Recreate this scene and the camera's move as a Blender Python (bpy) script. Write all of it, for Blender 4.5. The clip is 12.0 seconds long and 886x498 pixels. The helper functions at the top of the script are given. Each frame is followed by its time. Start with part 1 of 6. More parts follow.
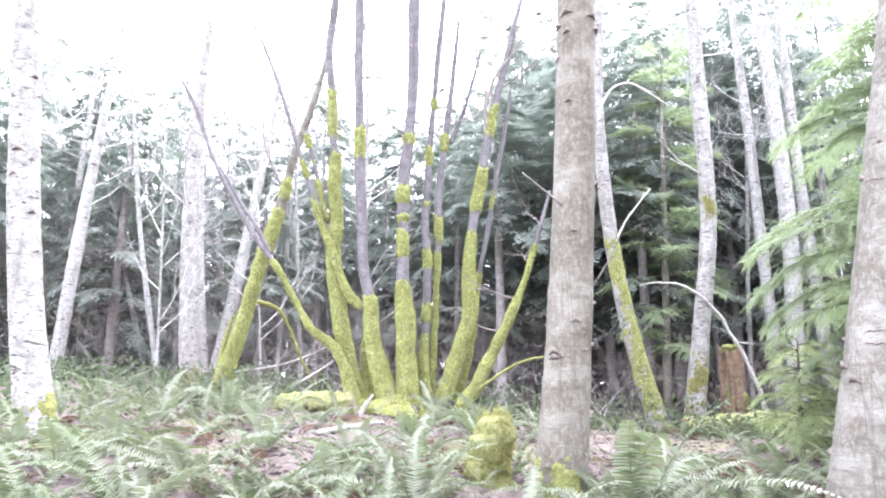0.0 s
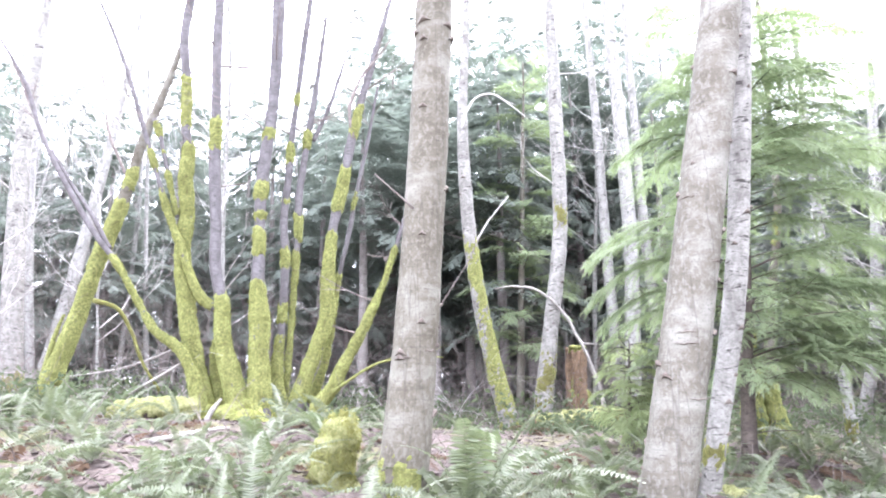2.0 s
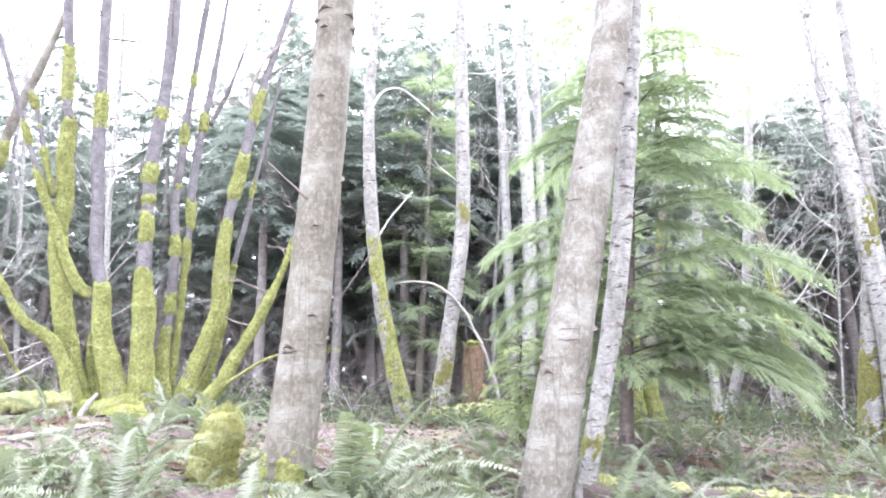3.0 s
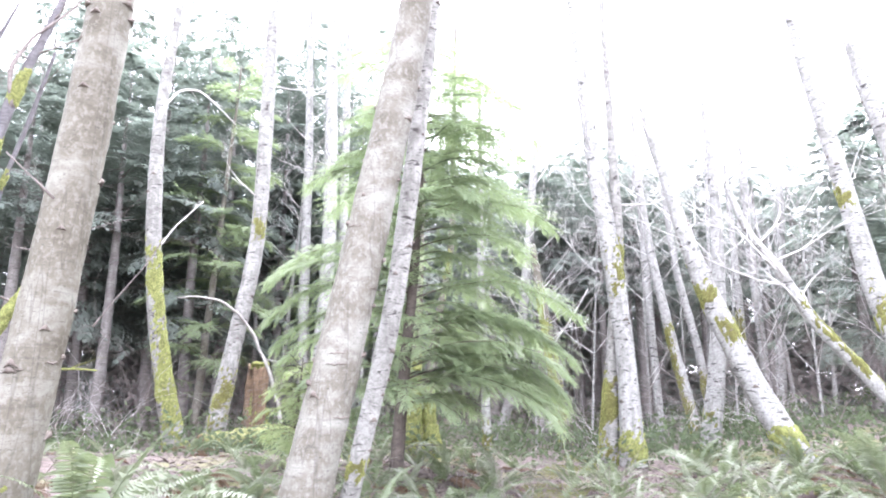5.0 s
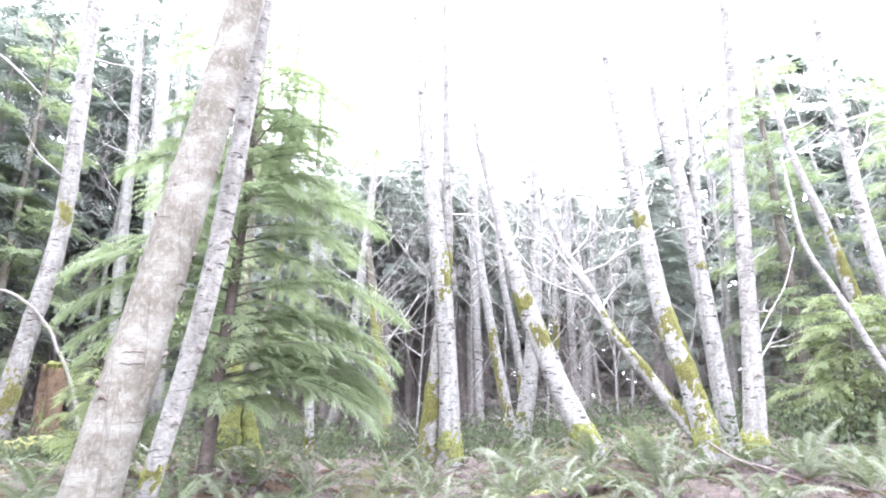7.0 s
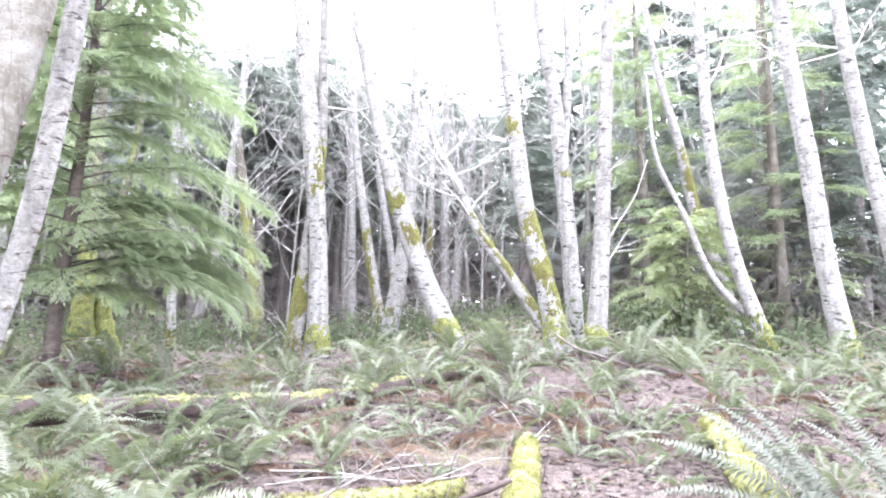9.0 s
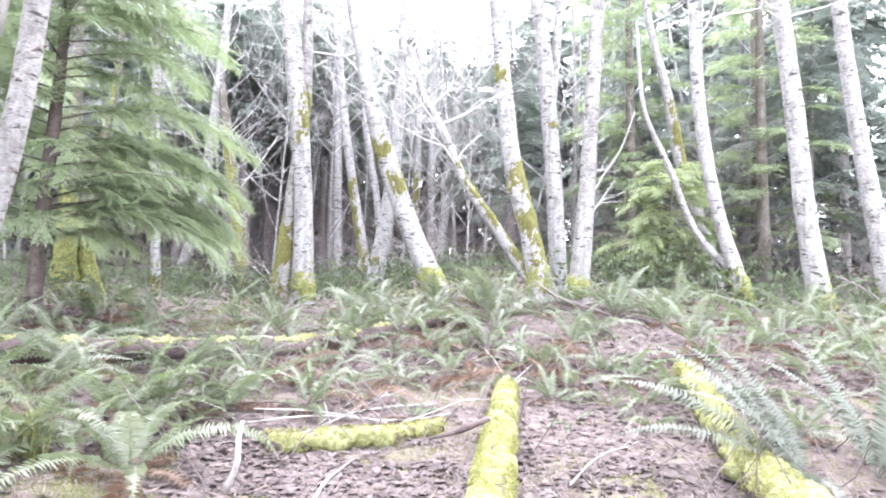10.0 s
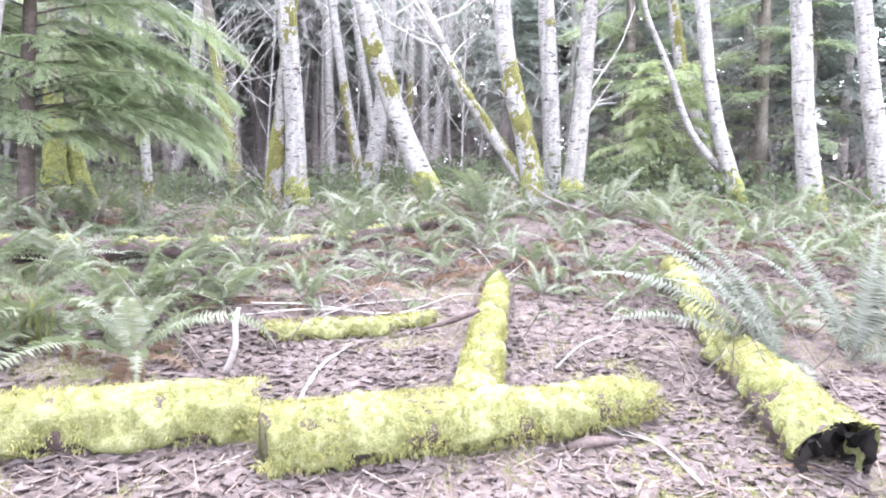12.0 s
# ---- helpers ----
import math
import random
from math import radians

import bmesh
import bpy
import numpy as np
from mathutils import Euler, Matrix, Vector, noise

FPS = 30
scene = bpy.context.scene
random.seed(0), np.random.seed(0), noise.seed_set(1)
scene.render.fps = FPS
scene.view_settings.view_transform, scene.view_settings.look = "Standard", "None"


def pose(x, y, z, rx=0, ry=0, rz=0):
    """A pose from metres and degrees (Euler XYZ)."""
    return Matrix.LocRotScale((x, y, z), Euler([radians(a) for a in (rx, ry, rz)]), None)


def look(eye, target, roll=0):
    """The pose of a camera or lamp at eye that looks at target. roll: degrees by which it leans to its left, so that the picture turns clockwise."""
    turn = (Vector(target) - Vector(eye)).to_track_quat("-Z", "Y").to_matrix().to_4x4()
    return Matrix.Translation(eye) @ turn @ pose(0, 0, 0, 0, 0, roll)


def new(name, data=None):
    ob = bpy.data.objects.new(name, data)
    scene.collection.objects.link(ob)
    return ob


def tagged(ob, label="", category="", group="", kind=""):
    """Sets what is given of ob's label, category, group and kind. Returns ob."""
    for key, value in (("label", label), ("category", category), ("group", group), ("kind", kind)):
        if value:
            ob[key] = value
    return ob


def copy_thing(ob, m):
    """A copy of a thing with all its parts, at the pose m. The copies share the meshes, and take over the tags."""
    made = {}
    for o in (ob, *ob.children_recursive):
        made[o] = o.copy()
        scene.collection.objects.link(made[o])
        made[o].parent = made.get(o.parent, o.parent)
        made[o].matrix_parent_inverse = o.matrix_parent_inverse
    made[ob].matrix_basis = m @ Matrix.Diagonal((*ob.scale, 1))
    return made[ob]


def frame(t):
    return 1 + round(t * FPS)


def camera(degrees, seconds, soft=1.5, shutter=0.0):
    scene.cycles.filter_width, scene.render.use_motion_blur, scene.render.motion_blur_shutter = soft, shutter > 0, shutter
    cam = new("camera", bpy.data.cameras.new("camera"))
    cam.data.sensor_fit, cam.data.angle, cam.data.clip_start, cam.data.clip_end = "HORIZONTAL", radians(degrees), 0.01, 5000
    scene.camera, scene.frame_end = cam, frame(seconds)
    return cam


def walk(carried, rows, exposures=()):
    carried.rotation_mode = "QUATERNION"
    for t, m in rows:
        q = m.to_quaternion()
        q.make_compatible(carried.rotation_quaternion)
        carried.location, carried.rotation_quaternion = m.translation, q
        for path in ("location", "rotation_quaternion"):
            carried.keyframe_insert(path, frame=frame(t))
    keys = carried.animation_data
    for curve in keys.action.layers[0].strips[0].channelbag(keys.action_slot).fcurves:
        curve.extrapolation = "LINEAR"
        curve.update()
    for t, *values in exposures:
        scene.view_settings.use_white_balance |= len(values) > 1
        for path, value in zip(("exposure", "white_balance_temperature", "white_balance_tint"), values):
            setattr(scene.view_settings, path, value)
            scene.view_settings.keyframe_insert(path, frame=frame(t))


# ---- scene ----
cam = camera(70.7, 12.0, soft=1.95)
METRES, EYE, TILT, LEAN, TURN = 1.0, 1.5, 12.5, 0.0, 0.0
ROWS = [
    (0.0, 0.0, 0.0, 0.0, 0.0, 0.0, -0.0),
    (0.5, 0.0176, -0.0025, 0.0041, -1.53, 0.4, -0.09),
    (1.0, 0.0524, -0.0053, 0.0032, -4.59, 0.42, -0.75),
    (1.5, 0.0963, -0.0101, 0.005, -8.28, 0.67, -0.87),
    (2.0, 0.1368, -0.019, 0.0012, -11.84, 0.29, -1.57),
    (2.5, 0.1824, -0.0303, -0.0038, -15.96, -0.05, -2.26),
    (3.0, 0.2284, -0.0452, -0.0009, -20.3, 0.21, -3.43),
    (5.0, 0.4065, -0.1665, 0.0383, -37.99, 3.81, -7.09),
    (5.5, 0.4436, -0.2083, 0.0471, -42.34, 4.71, -7.96),
    (6.0, 0.4718, -0.2528, 0.052, -46.48, 5.46, -8.54),
    (6.5, 0.4886, -0.2858, 0.0533, -49.48, 5.96, -8.52),
    (7.0, 0.509, -0.3203, 0.0525, -52.52, 6.12, -8.87),
    (9.0, 0.5687, -0.462, -0.0206, -63.53, -0.7, -10.9),
    (9.5, 0.5726, -0.4894, -0.0457, -64.59, -3.0, -11.57),
    (10.0, 0.5647, -0.5093, -0.0692, -64.66, -4.74, -11.71),
    (10.5, 0.5652, -0.5342, -0.1116, -65.55, -7.51, -11.61),
    (11.0, 0.5644, -0.5508, -0.1386, -65.75, -9.8, -11.34),
    (11.5, 0.5583, -0.5609, -0.1531, -64.98, -11.55, -11.55),
    (12.0, 0.5564, -0.5725, -0.1657, -65.05, -12.73, -11.47),
]
walk(cam, [(t, pose(0, 0, EYE, TILT, LEAN, TURN) @ pose(METRES * x, METRES * y, METRES * z, 90 + pitch, roll, yaw)) for t, x, y, z, yaw, pitch, roll in ROWS],
     [(0.0, 3.12, 5900, 16.5), (5.0, 3.22, 5950, 16), (9.5, 3.24, 5950, 17), (12.0, 3.16, 5900, 18)])

# ---------------------------------------------------------------- light
world = bpy.data.worlds.new("overcast_sky")
scene.world = world
world.use_nodes = True
wn, wl = world.node_tree.nodes, world.node_tree.links
sky = wn.new("ShaderNodeTexSky")
sky.sky_type, sky.sun_disc = "NISHITA", False
sky.sun_elevation, sky.sun_rotation = radians(58), radians(55)
sky.air_density, sky.dust_density, sky.ozone_density = 1.0, 4.0, 1.0
cloud = wn.new("ShaderNodeMixRGB")
cloud.inputs["Fac"].default_value = 0.88
cloud.inputs["Color2"].default_value = (10.0, 10.1, 10.4, 1)
wl.new(sky.outputs["Color"], cloud.inputs["Color1"])
wl.new(cloud.outputs["Color"], wn["Background"].inputs["Color"])
wn["Background"].inputs["Strength"].default_value = 0.135

sun = new("sun", bpy.data.lights.new("sun", "SUN"))
sun.data.energy, sun.data.angle, sun.data.color = 1.2, radians(30), (1.0, 0.97, 0.92)
sun.matrix_world = look((12 * math.sin(radians(55)), 12 * math.cos(radians(55)), 19), (0, 0, 0))


# ---------------------------------------------------------------- materials
def material(name, roughness=0.8, specular=0.3):
    m = bpy.data.materials.new(name)
    m.use_nodes = True
    b = m.node_tree.nodes["Principled BSDF"]
    b.inputs["Roughness"].default_value = roughness
    b.inputs["Specular IOR Level"].default_value = specular
    return m, m.node_tree.nodes, m.node_tree.links, b


def noise_tex(n, l, vec, scale, detail=4.0, rough=0.55, distort=0.0):
    t = n.new("ShaderNodeTexNoise")
    t.inputs["Scale"].default_value, t.inputs["Detail"].default_value = scale, detail
    t.inputs["Roughness"].default_value, t.inputs["Distortion"].default_value = rough, distort
    l.new(vec, t.inputs["Vector"])
    return t.outputs["Fac"]


def ramp(n, l, fac, stops):
    r = n.new("ShaderNodeValToRGB")
    while len(r.color_ramp.elements) < len(stops):
        r.color_ramp.elements.new(0.5)
    for e, (p, c) in zip(r.color_ramp.elements, stops):
        e.position = p
        e.color = (*c, 1) if len(c) == 3 else c
    l.new(fac, r.inputs["Fac"])
    return r.outputs["Color"]


def mix(n, l, fac, a, b, kind="MIX"):
    m = n.new("ShaderNodeMixRGB")
    m.blend_type = kind
    for sock, v in (("Fac", fac), ("Color1", a), ("Color2", b)):
        if isinstance(v, (int, float)):
            m.inputs[sock].default_value = v
        elif isinstance(v, tuple):
            m.inputs[sock].default_value = (*v, 1)
        else:
            l.new(v, m.inputs[sock])
    return m.outputs["Color"]


def coords(n, l, scale=(1, 1, 1), kind="Object"):
    c = n.new("ShaderNodeTexCoord")
    mp = n.new("ShaderNodeMapping")
    mp.inputs["Scale"].default_value = scale
    l.new(c.outputs[kind], mp.inputs["Vector"])
    return mp.outputs["Vector"]


def bump(n, l, b, height, strength, distance=0.01):
    u = n.new("ShaderNodeBump")
    u.inputs["Strength"].default_value, u.inputs["Distance"].default_value = strength, distance
    l.new(height, u.inputs["Height"])
    l.new(u.outputs["Normal"], b.inputs["Normal"])


def bark_material(name, pale, mid, dark, band=0.5, blotch=0.5):
    """Smooth alder bark: pale lichen blotches, grey-brown patches, dark level lenticel bands."""
    m, n, l, b = material(name, 0.85, 0.2)
    v, flat = coords(n, l), coords(n, l, (1, 1, 3.5))
    big = noise_tex(n, l, v, 6.5, 5, 0.7, 0.5)
    mott = noise_tex(n, l, coords(n, l, (1, 1, 1.6)), 24, 4, 0.65, 0.3)
    fine = noise_tex(n, l, flat, 18, 6, 0.7)
    lines = noise_tex(n, l, coords(n, l, (4.0, 4.0, 17)), 2.6, 5, 0.68, 0.4)
    brow = noise_tex(n, l, coords(n, l, (1.4, 1.4, 5.0)), 4.2, 3, 0.6, 0.5)
    col = ramp(n, l, big, [(0.36, mid), (0.36 + 0.26 * blotch, pale)])
    col = mix(n, l, ramp(n, l, mott, [(0.47, (0, 0, 0)), (0.60, (0.7, 0.7, 0.7))]), col, mid)
    col = mix(n, l, ramp(n, l, fine, [(0.56, (0, 0, 0)), (0.68, (0.7, 0.7, 0.7))]), col, pale)
    streak = noise_tex(n, l, coords(n, l, (1, 1, 0.12)), 14, 3, 0.6)
    col = mix(n, l, ramp(n, l, streak, [(0.50, (0, 0, 0)), (0.68, (0.55, 0.55, 0.55))]), col, tuple(0.8 * c for c in mid))
    col = mix(n, l, ramp(n, l, lines, [(0.58, (0, 0, 0)), (0.67, (band, band, band))]), col, dark)
    col = mix(n, l, ramp(n, l, brow, [(0.60, (0, 0, 0)), (0.67, (band, band, band))]), col, dark)
    l.new(col, b.inputs["Base Color"])
    bump(n, l, b, mix(n, l, 0.5, fine, lines), 0.7, 0.012)
    return m


def smooth_bark(name, base, lichen, dark):
    """Close smooth alder bark: soft blotches, round pale lichen spots, thin upright seams and fine level lines."""
    m, n, l, b = material(name, 0.8, 0.25)
    v = coords(n, l)
    wide = noise_tex(n, l, coords(n, l, (1, 1, 1.2)), 3.4, 5, 0.6, 0.4)
    col = ramp(n, l, wide, [(0.34, (0.70 * base[0], 0.67 * base[1], 0.63 * base[2])), (0.49, base), (0.66, lichen)])
    spots = noise_tex(n, l, coords(n, l, (1, 1, 0.8)), 32, 3, 0.6, 0.3)
    col = mix(n, l, ramp(n, l, spots, [(0.48, (0, 0, 0)), (0.64, (0.52, 0.52, 0.52))]), col, lichen)
    ticks = noise_tex(n, l, coords(n, l, (3, 3, 13)), 7, 3, 0.6)
    col = mix(n, l, ramp(n, l, ticks, [(0.62, (0, 0, 0)), (0.69, (0.7, 0.7, 0.7))]), col, dark)
    small = noise_tex(n, l, v, 75, 3, 0.6)
    col = mix(n, l, ramp(n, l, small, [(0.56, (0, 0, 0)), (0.66, (0.5, 0.5, 0.5))]), col, tuple(0.6 * c for c in base))
    seam = noise_tex(n, l, coords(n, l, (1, 1, 0.07)), 6, 2, 0.5)
    col = mix(n, l, ramp(n, l, seam, [(0.575, (0, 0, 0)), (0.585, (0.45, 0.45, 0.45)), (0.595, (0, 0, 0))]), col, dark)
    lines = noise_tex(n, l, coords(n, l, (1.6, 1.6, 24)), 2.2, 4, 0.65, 0.3)
    col = mix(n, l, ramp(n, l, lines, [(0.57, (0, 0, 0)), (0.72, (0.42, 0.42, 0.42))]), col, dark)
    l.new(col, b.inputs["Base Color"])
    bump(n, l, b, mix(n, l, 0.5, mix(n, l, 0.5, spots, small), lines), 0.5, 0.008)
    return m


BARK_WHITE = bark_material("white_alder_bark", (0.267, 0.260, 0.249), (0.144, 0.136, 0.126), (0.028, 0.024, 0.024), 0.9, 0.55)
BARK_GREY = smooth_bark("grey_alder_bark", (0.090, 0.079, 0.062), (0.160, 0.150, 0.130), (0.035, 0.030, 0.025))
BARK_SCARRED = bark_material("scarred_alder_bark", (0.245, 0.235, 0.220), (0.125, 0.116, 0.108), (0.028, 0.024, 0.022), 0.9, 0.8)
BARK_PALE = smooth_bark("pale_alder_bark", (0.104, 0.093, 0.077), (0.182, 0.173, 0.156), (0.034, 0.029, 0.025))
BARK_MAPLE = bark_material("maple_bark", (0.13, 0.12, 0.125), (0.075, 0.067, 0.07), (0.035, 0.03, 0.03), 0.5, 0.9)
# conifer bark lightened: mist glow between the trunks put into its colour
BARK_DARK = bark_material("conifer_bark", (0.213, 0.194, 0.188), (0.125, 0.110, 0.104), (0.037, 0.031, 0.025), 0.6, 0.9)
BARK_HEMLOCK = bark_material("hemlock_bark", (0.10, 0.082, 0.072), (0.055, 0.043, 0.038), (0.022, 0.018, 0.016), 0.6, 0.9)
TWIG = bark_material("bare_twig_bark", (0.46, 0.44, 0.425), (0.32, 0.30, 0.29), (0.14, 0.115, 0.105), 0.3, 0.8)
TWIG_DARK = bark_material("brush_twig_bark", (0.185, 0.158, 0.148), (0.120, 0.098, 0.092), (0.055, 0.04, 0.038), 0.3, 0.8)


def moss_material(name, light, mid, dark, scale=1.0, fuzz=0.3):
    m, n, l, b = material(name, 0.95, 0.1)
    v = coords(n, l)
    big = noise_tex(n, l, v, 5 * scale, 4, 0.6)
    clump = noise_tex(n, l, v, 34 * scale, 5, 0.7, 0.4)
    fine = noise_tex(n, l, v, 150 * scale, 3, 0.7)
    col = ramp(n, l, big, [(0.3, mid), (0.65, light)])
    # brown patches at random
    patchy = noise_tex(n, l, v, 13 * scale, 5, 0.65, 0.5)
    col = mix(n, l, ramp(n, l, patchy, [(0.50, (0, 0, 0)), (0.66, (0.42, 0.42, 0.42))]), col, (0.105, 0.100, 0.040))
    # dark where the bump dips: crevice shade put into the moss colour
    col = mix(n, l, ramp(n, l, clump, [(0.38, (0.9, 0.9, 0.9)), (0.61, (0, 0, 0))]), col, dark)
    col = mix(n, l, ramp(n, l, fine, [(0.4, (0.55, 0.55, 0.55)), (0.6, (0, 0, 0))]), col, dark)
    l.new(col, b.inputs["Base Color"])
    b.inputs["Sheen Weight"].default_value = fuzz
    b.inputs["Sheen Tint"].default_value = (0.8, 0.9, 0.3, 1)
    bump(n, l, b, mix(n, l, 0.45, clump, fine), 0.9, 0.03)
    return m


MOSS = moss_material("trunk_moss", (0.312, 0.328, 0.122), (0.190, 0.200, 0.066), (0.068, 0.066, 0.026), 1.0, 0.22)
MOSS_LOG = moss_material("log_moss", (0.310, 0.306, 0.176), (0.223, 0.223, 0.104), (0.090, 0.092, 0.032), 0.8, 0.15)
MOSS_OLD = moss_material("bark_moss", (0.193, 0.182, 0.064), (0.123, 0.115, 0.038), (0.054, 0.048, 0.020))


def leaf_material(name, a, b_, trans, rough=0.5, spec=0.4, island=False, scale=6.0, through_light=0.35):
    """Thin leaf: varied colour, some light let through."""
    m, n, l, b = material(name, rough, spec)
    v = coords(n, l)
    if island:
        rnd = mix(n, l, 0.4, n.new("ShaderNodeNewGeometry").outputs["Random Per Island"], n.new("ShaderNodeObjectInfo").outputs["Random"])
    else:
        rnd = n.new("ShaderNodeObjectInfo").outputs["Random"]
    col = mix(n, l, rnd, a, b_)
    col = mix(n, l, ramp(n, l, noise_tex(n, l, v, scale, 4), [(0.35, (0.55, 0.55, 0.55)), (0.7, (0, 0, 0))]), col, tuple(0.6 * c for c in a))
    l.new(col, b.inputs["Base Color"])
    t = n.new("ShaderNodeBsdfTranslucent")
    l.new(mix(n, l, 0.5, col, trans), t.inputs["Color"])
    s = n.new("ShaderNodeMixShader")
    s.inputs["Fac"].default_value = through_light
    l.new(b.outputs["BSDF"], s.inputs[1])
    l.new(t.outputs["BSDF"], s.inputs[2])
    l.new(s.outputs["Shader"], n["Material Output"].inputs["Surface"])
    return m


# second fern colour paled: gloss of the sky on fronds put into it
FERN = leaf_material("sword_fern_leaf", (0.080, 0.104, 0.046), (0.185, 0.193, 0.152), (0.20, 0.24, 0.11), 0.46, 0.5)
# grey of frond undersides, with reflected sky painted in as a paler tone
FERN_GREY = leaf_material("sky_paled_fern_leaf", (0.108, 0.120, 0.090), (0.165, 0.174, 0.148), (0.18, 0.21, 0.13), 0.48, 0.45)
FERN_DRY = leaf_material("withered_fern_leaf", (0.100, 0.062, 0.043), (0.200, 0.142, 0.104), (0.20, 0.13, 0.085), 0.8, 0.2)
HEMLOCK = leaf_material("hemlock_needles", (0.142, 0.178, 0.102), (0.240, 0.283, 0.170), (0.36, 0.45, 0.23), 0.5, 0.35, True, 6.0, 0.52)
HEMLOCK_YOUNG = leaf_material("young_hemlock_needles", (0.165, 0.202, 0.098), (0.268, 0.310, 0.160), (0.40, 0.48, 0.22), 0.5, 0.35, True, 6.0, 0.55)
UNDERGROWTH = leaf_material("undergrowth_leaf", (0.06, 0.078, 0.048), (0.11, 0.13, 0.08), (0.13, 0.17, 0.08), 0.85, 0.1, True)
# needles greyed and paled: the haze over the wood is in their colour
CONIFER = leaf_material("haze_greyed_needles", (0.138, 0.158, 0.138), (0.213, 0.240, 0.210), (0.265, 0.31, 0.25), 0.6, 0.3, True, 0.8, 0.45)
LITTER = leaf_material("fallen_leaf", (0.052, 0.039, 0.035), (0.165, 0.138, 0.134), (0.12, 0.09, 0.075), 0.8, 0.15, True, 25.0, 0.1)
GRASS = leaf_material("grass_blade", (0.105, 0.118, 0.040), (0.205, 0.205, 0.085), (0.30, 0.33, 0.08), 0.6, 0.3, True)


def ground_material():
    m, n, l, b = material("forest_floor", 0.9, 0.2)
    v = coords(n, l)
    patch = noise_tex(n, l, v, 0.9, 5, 0.6, 0.5)
    leafy = n.new("ShaderNodeTexVoronoi")
    leafy.inputs["Scale"].default_value = 24.0
    l.new(v, leafy.inputs["Vector"])
    fine = noise_tex(n, l, v, 55, 5, 0.7)
    one = n.new("ShaderNodeSeparateColor")
    l.new(leafy.outputs["Color"], one.inputs["Color"])
    litter = ramp(n, l, one.outputs["Red"], [(0.0, (0.45, 0.42, 0.42)), (1.0, (0.85, 0.82, 0.82))])
    litter = mix(n, l, 1.0, litter, (0.175, 0.145, 0.137), "MULTIPLY")
    litter = mix(n, l, ramp(n, l, fine, [(0.35, (0.5, 0.5, 0.5)), (0.6, (0, 0, 0))]), litter, (0.10, 0.078, 0.07))
    moss = ramp(n, l, fine, [(0.3, (0.07, 0.075, 0.025)), (0.65, (0.165, 0.165, 0.072))])
    col = mix(n, l, ramp(n, l, patch, [(0.51, (0, 0, 0)), (0.62, (0.75, 0.75, 0.75))]), litter, moss)
    l.new(col, b.inputs["Base Color"])
    bump(n, l, b, mix(n, l, 0.5, leafy.outputs["Distance"], fine), 0.9, 0.04)
    return m


FLOOR = ground_material()
WOOD_ROT = bark_material("rotten_wood", (0.165, 0.112, 0.072), (0.080, 0.052, 0.034), (0.028, 0.021, 0.016), 0.7, 0.7)
WOOD_BARE = bark_material("weathered_stick", (0.320, 0.300, 0.284), (0.208, 0.188, 0.176), (0.072, 0.056, 0.048), 0.5, 0.7)
LOG_BROWN = bark_material("wet_log_bark", (0.091, 0.070, 0.064), (0.049, 0.036, 0.034), (0.017, 0.014, 0.013), 0.4, 0.8)
# near-black over the whole inside of the log's hollow end
HOLLOW_BLACK = bark_material("hollow_black_wood", (0.010, 0.008, 0.007), (0.005, 0.004, 0.004), (0.002, 0.002, 0.002), 0.4, 0.9)


# ---------------------------------------------------------------- helpers of this scene
def mesh_of(name, verts, faces, mat, smooth=True):
    me = bpy.data.meshes.new(name)
    me.from_pydata([tuple(map(float, p)) for p in verts], [], faces)
    me.materials.append(mat)
    if smooth:
        me.polygons.foreach_set("use_smooth", [True] * len(me.polygons))
    me.update()
    return me


def thing(name, at, label, category, group="", kind=""):
    ob = new(name)
    ob.location = at
    return tagged(ob, label, category, group, kind)


def part(name, me, parent, label=""):
    ob = new(name, me)
    ob.parent = parent
    return tagged(ob, label)


HILLS = [-0.06, -0.28, -0.40, 0.11, 0.18, 0.71, -0.15, -0.30, -0.24, 0.03, 0.30, -0.14, 0.20, 0.12, -0.49, -0.28, -0.17, 0.24, 0.12, 0.12, 0.09, -0.37, -0.09, -0.45, 0.21, -0.26, -0.17, 0.14, -0.22, 0.01, -0.10, -0.21, 0.27, 0.06, 0.09, -0.08, -0.27, 0.57, -0.18, -0.38, -0.01, 0.05, 0.48, -0.52, 0.08, 0.26, 0.05, 0.17, 0.32]


def ground_z(x, y):
    """Height of the forest floor: broad swells on a grid of 4 m over a flat of 0.8 m, and small hummocks."""
    z, i = 0.8, 0
    for cx in range(-8, 17, 4):
        for cy in range(-6, 19, 4):
            z += HILLS[i] * math.exp(-((x - cx) ** 2 + (y - cy) ** 2) / 20.48)
            i += 1
    return z


def soil(x, y):
    h = ground_z(x, y) + 0.05 * noise.noise((x * 0.9, y * 0.9, 3.0)) + 0.025 * noise.noise((x * 2.7, y * 2.7, 7.0))
    return h


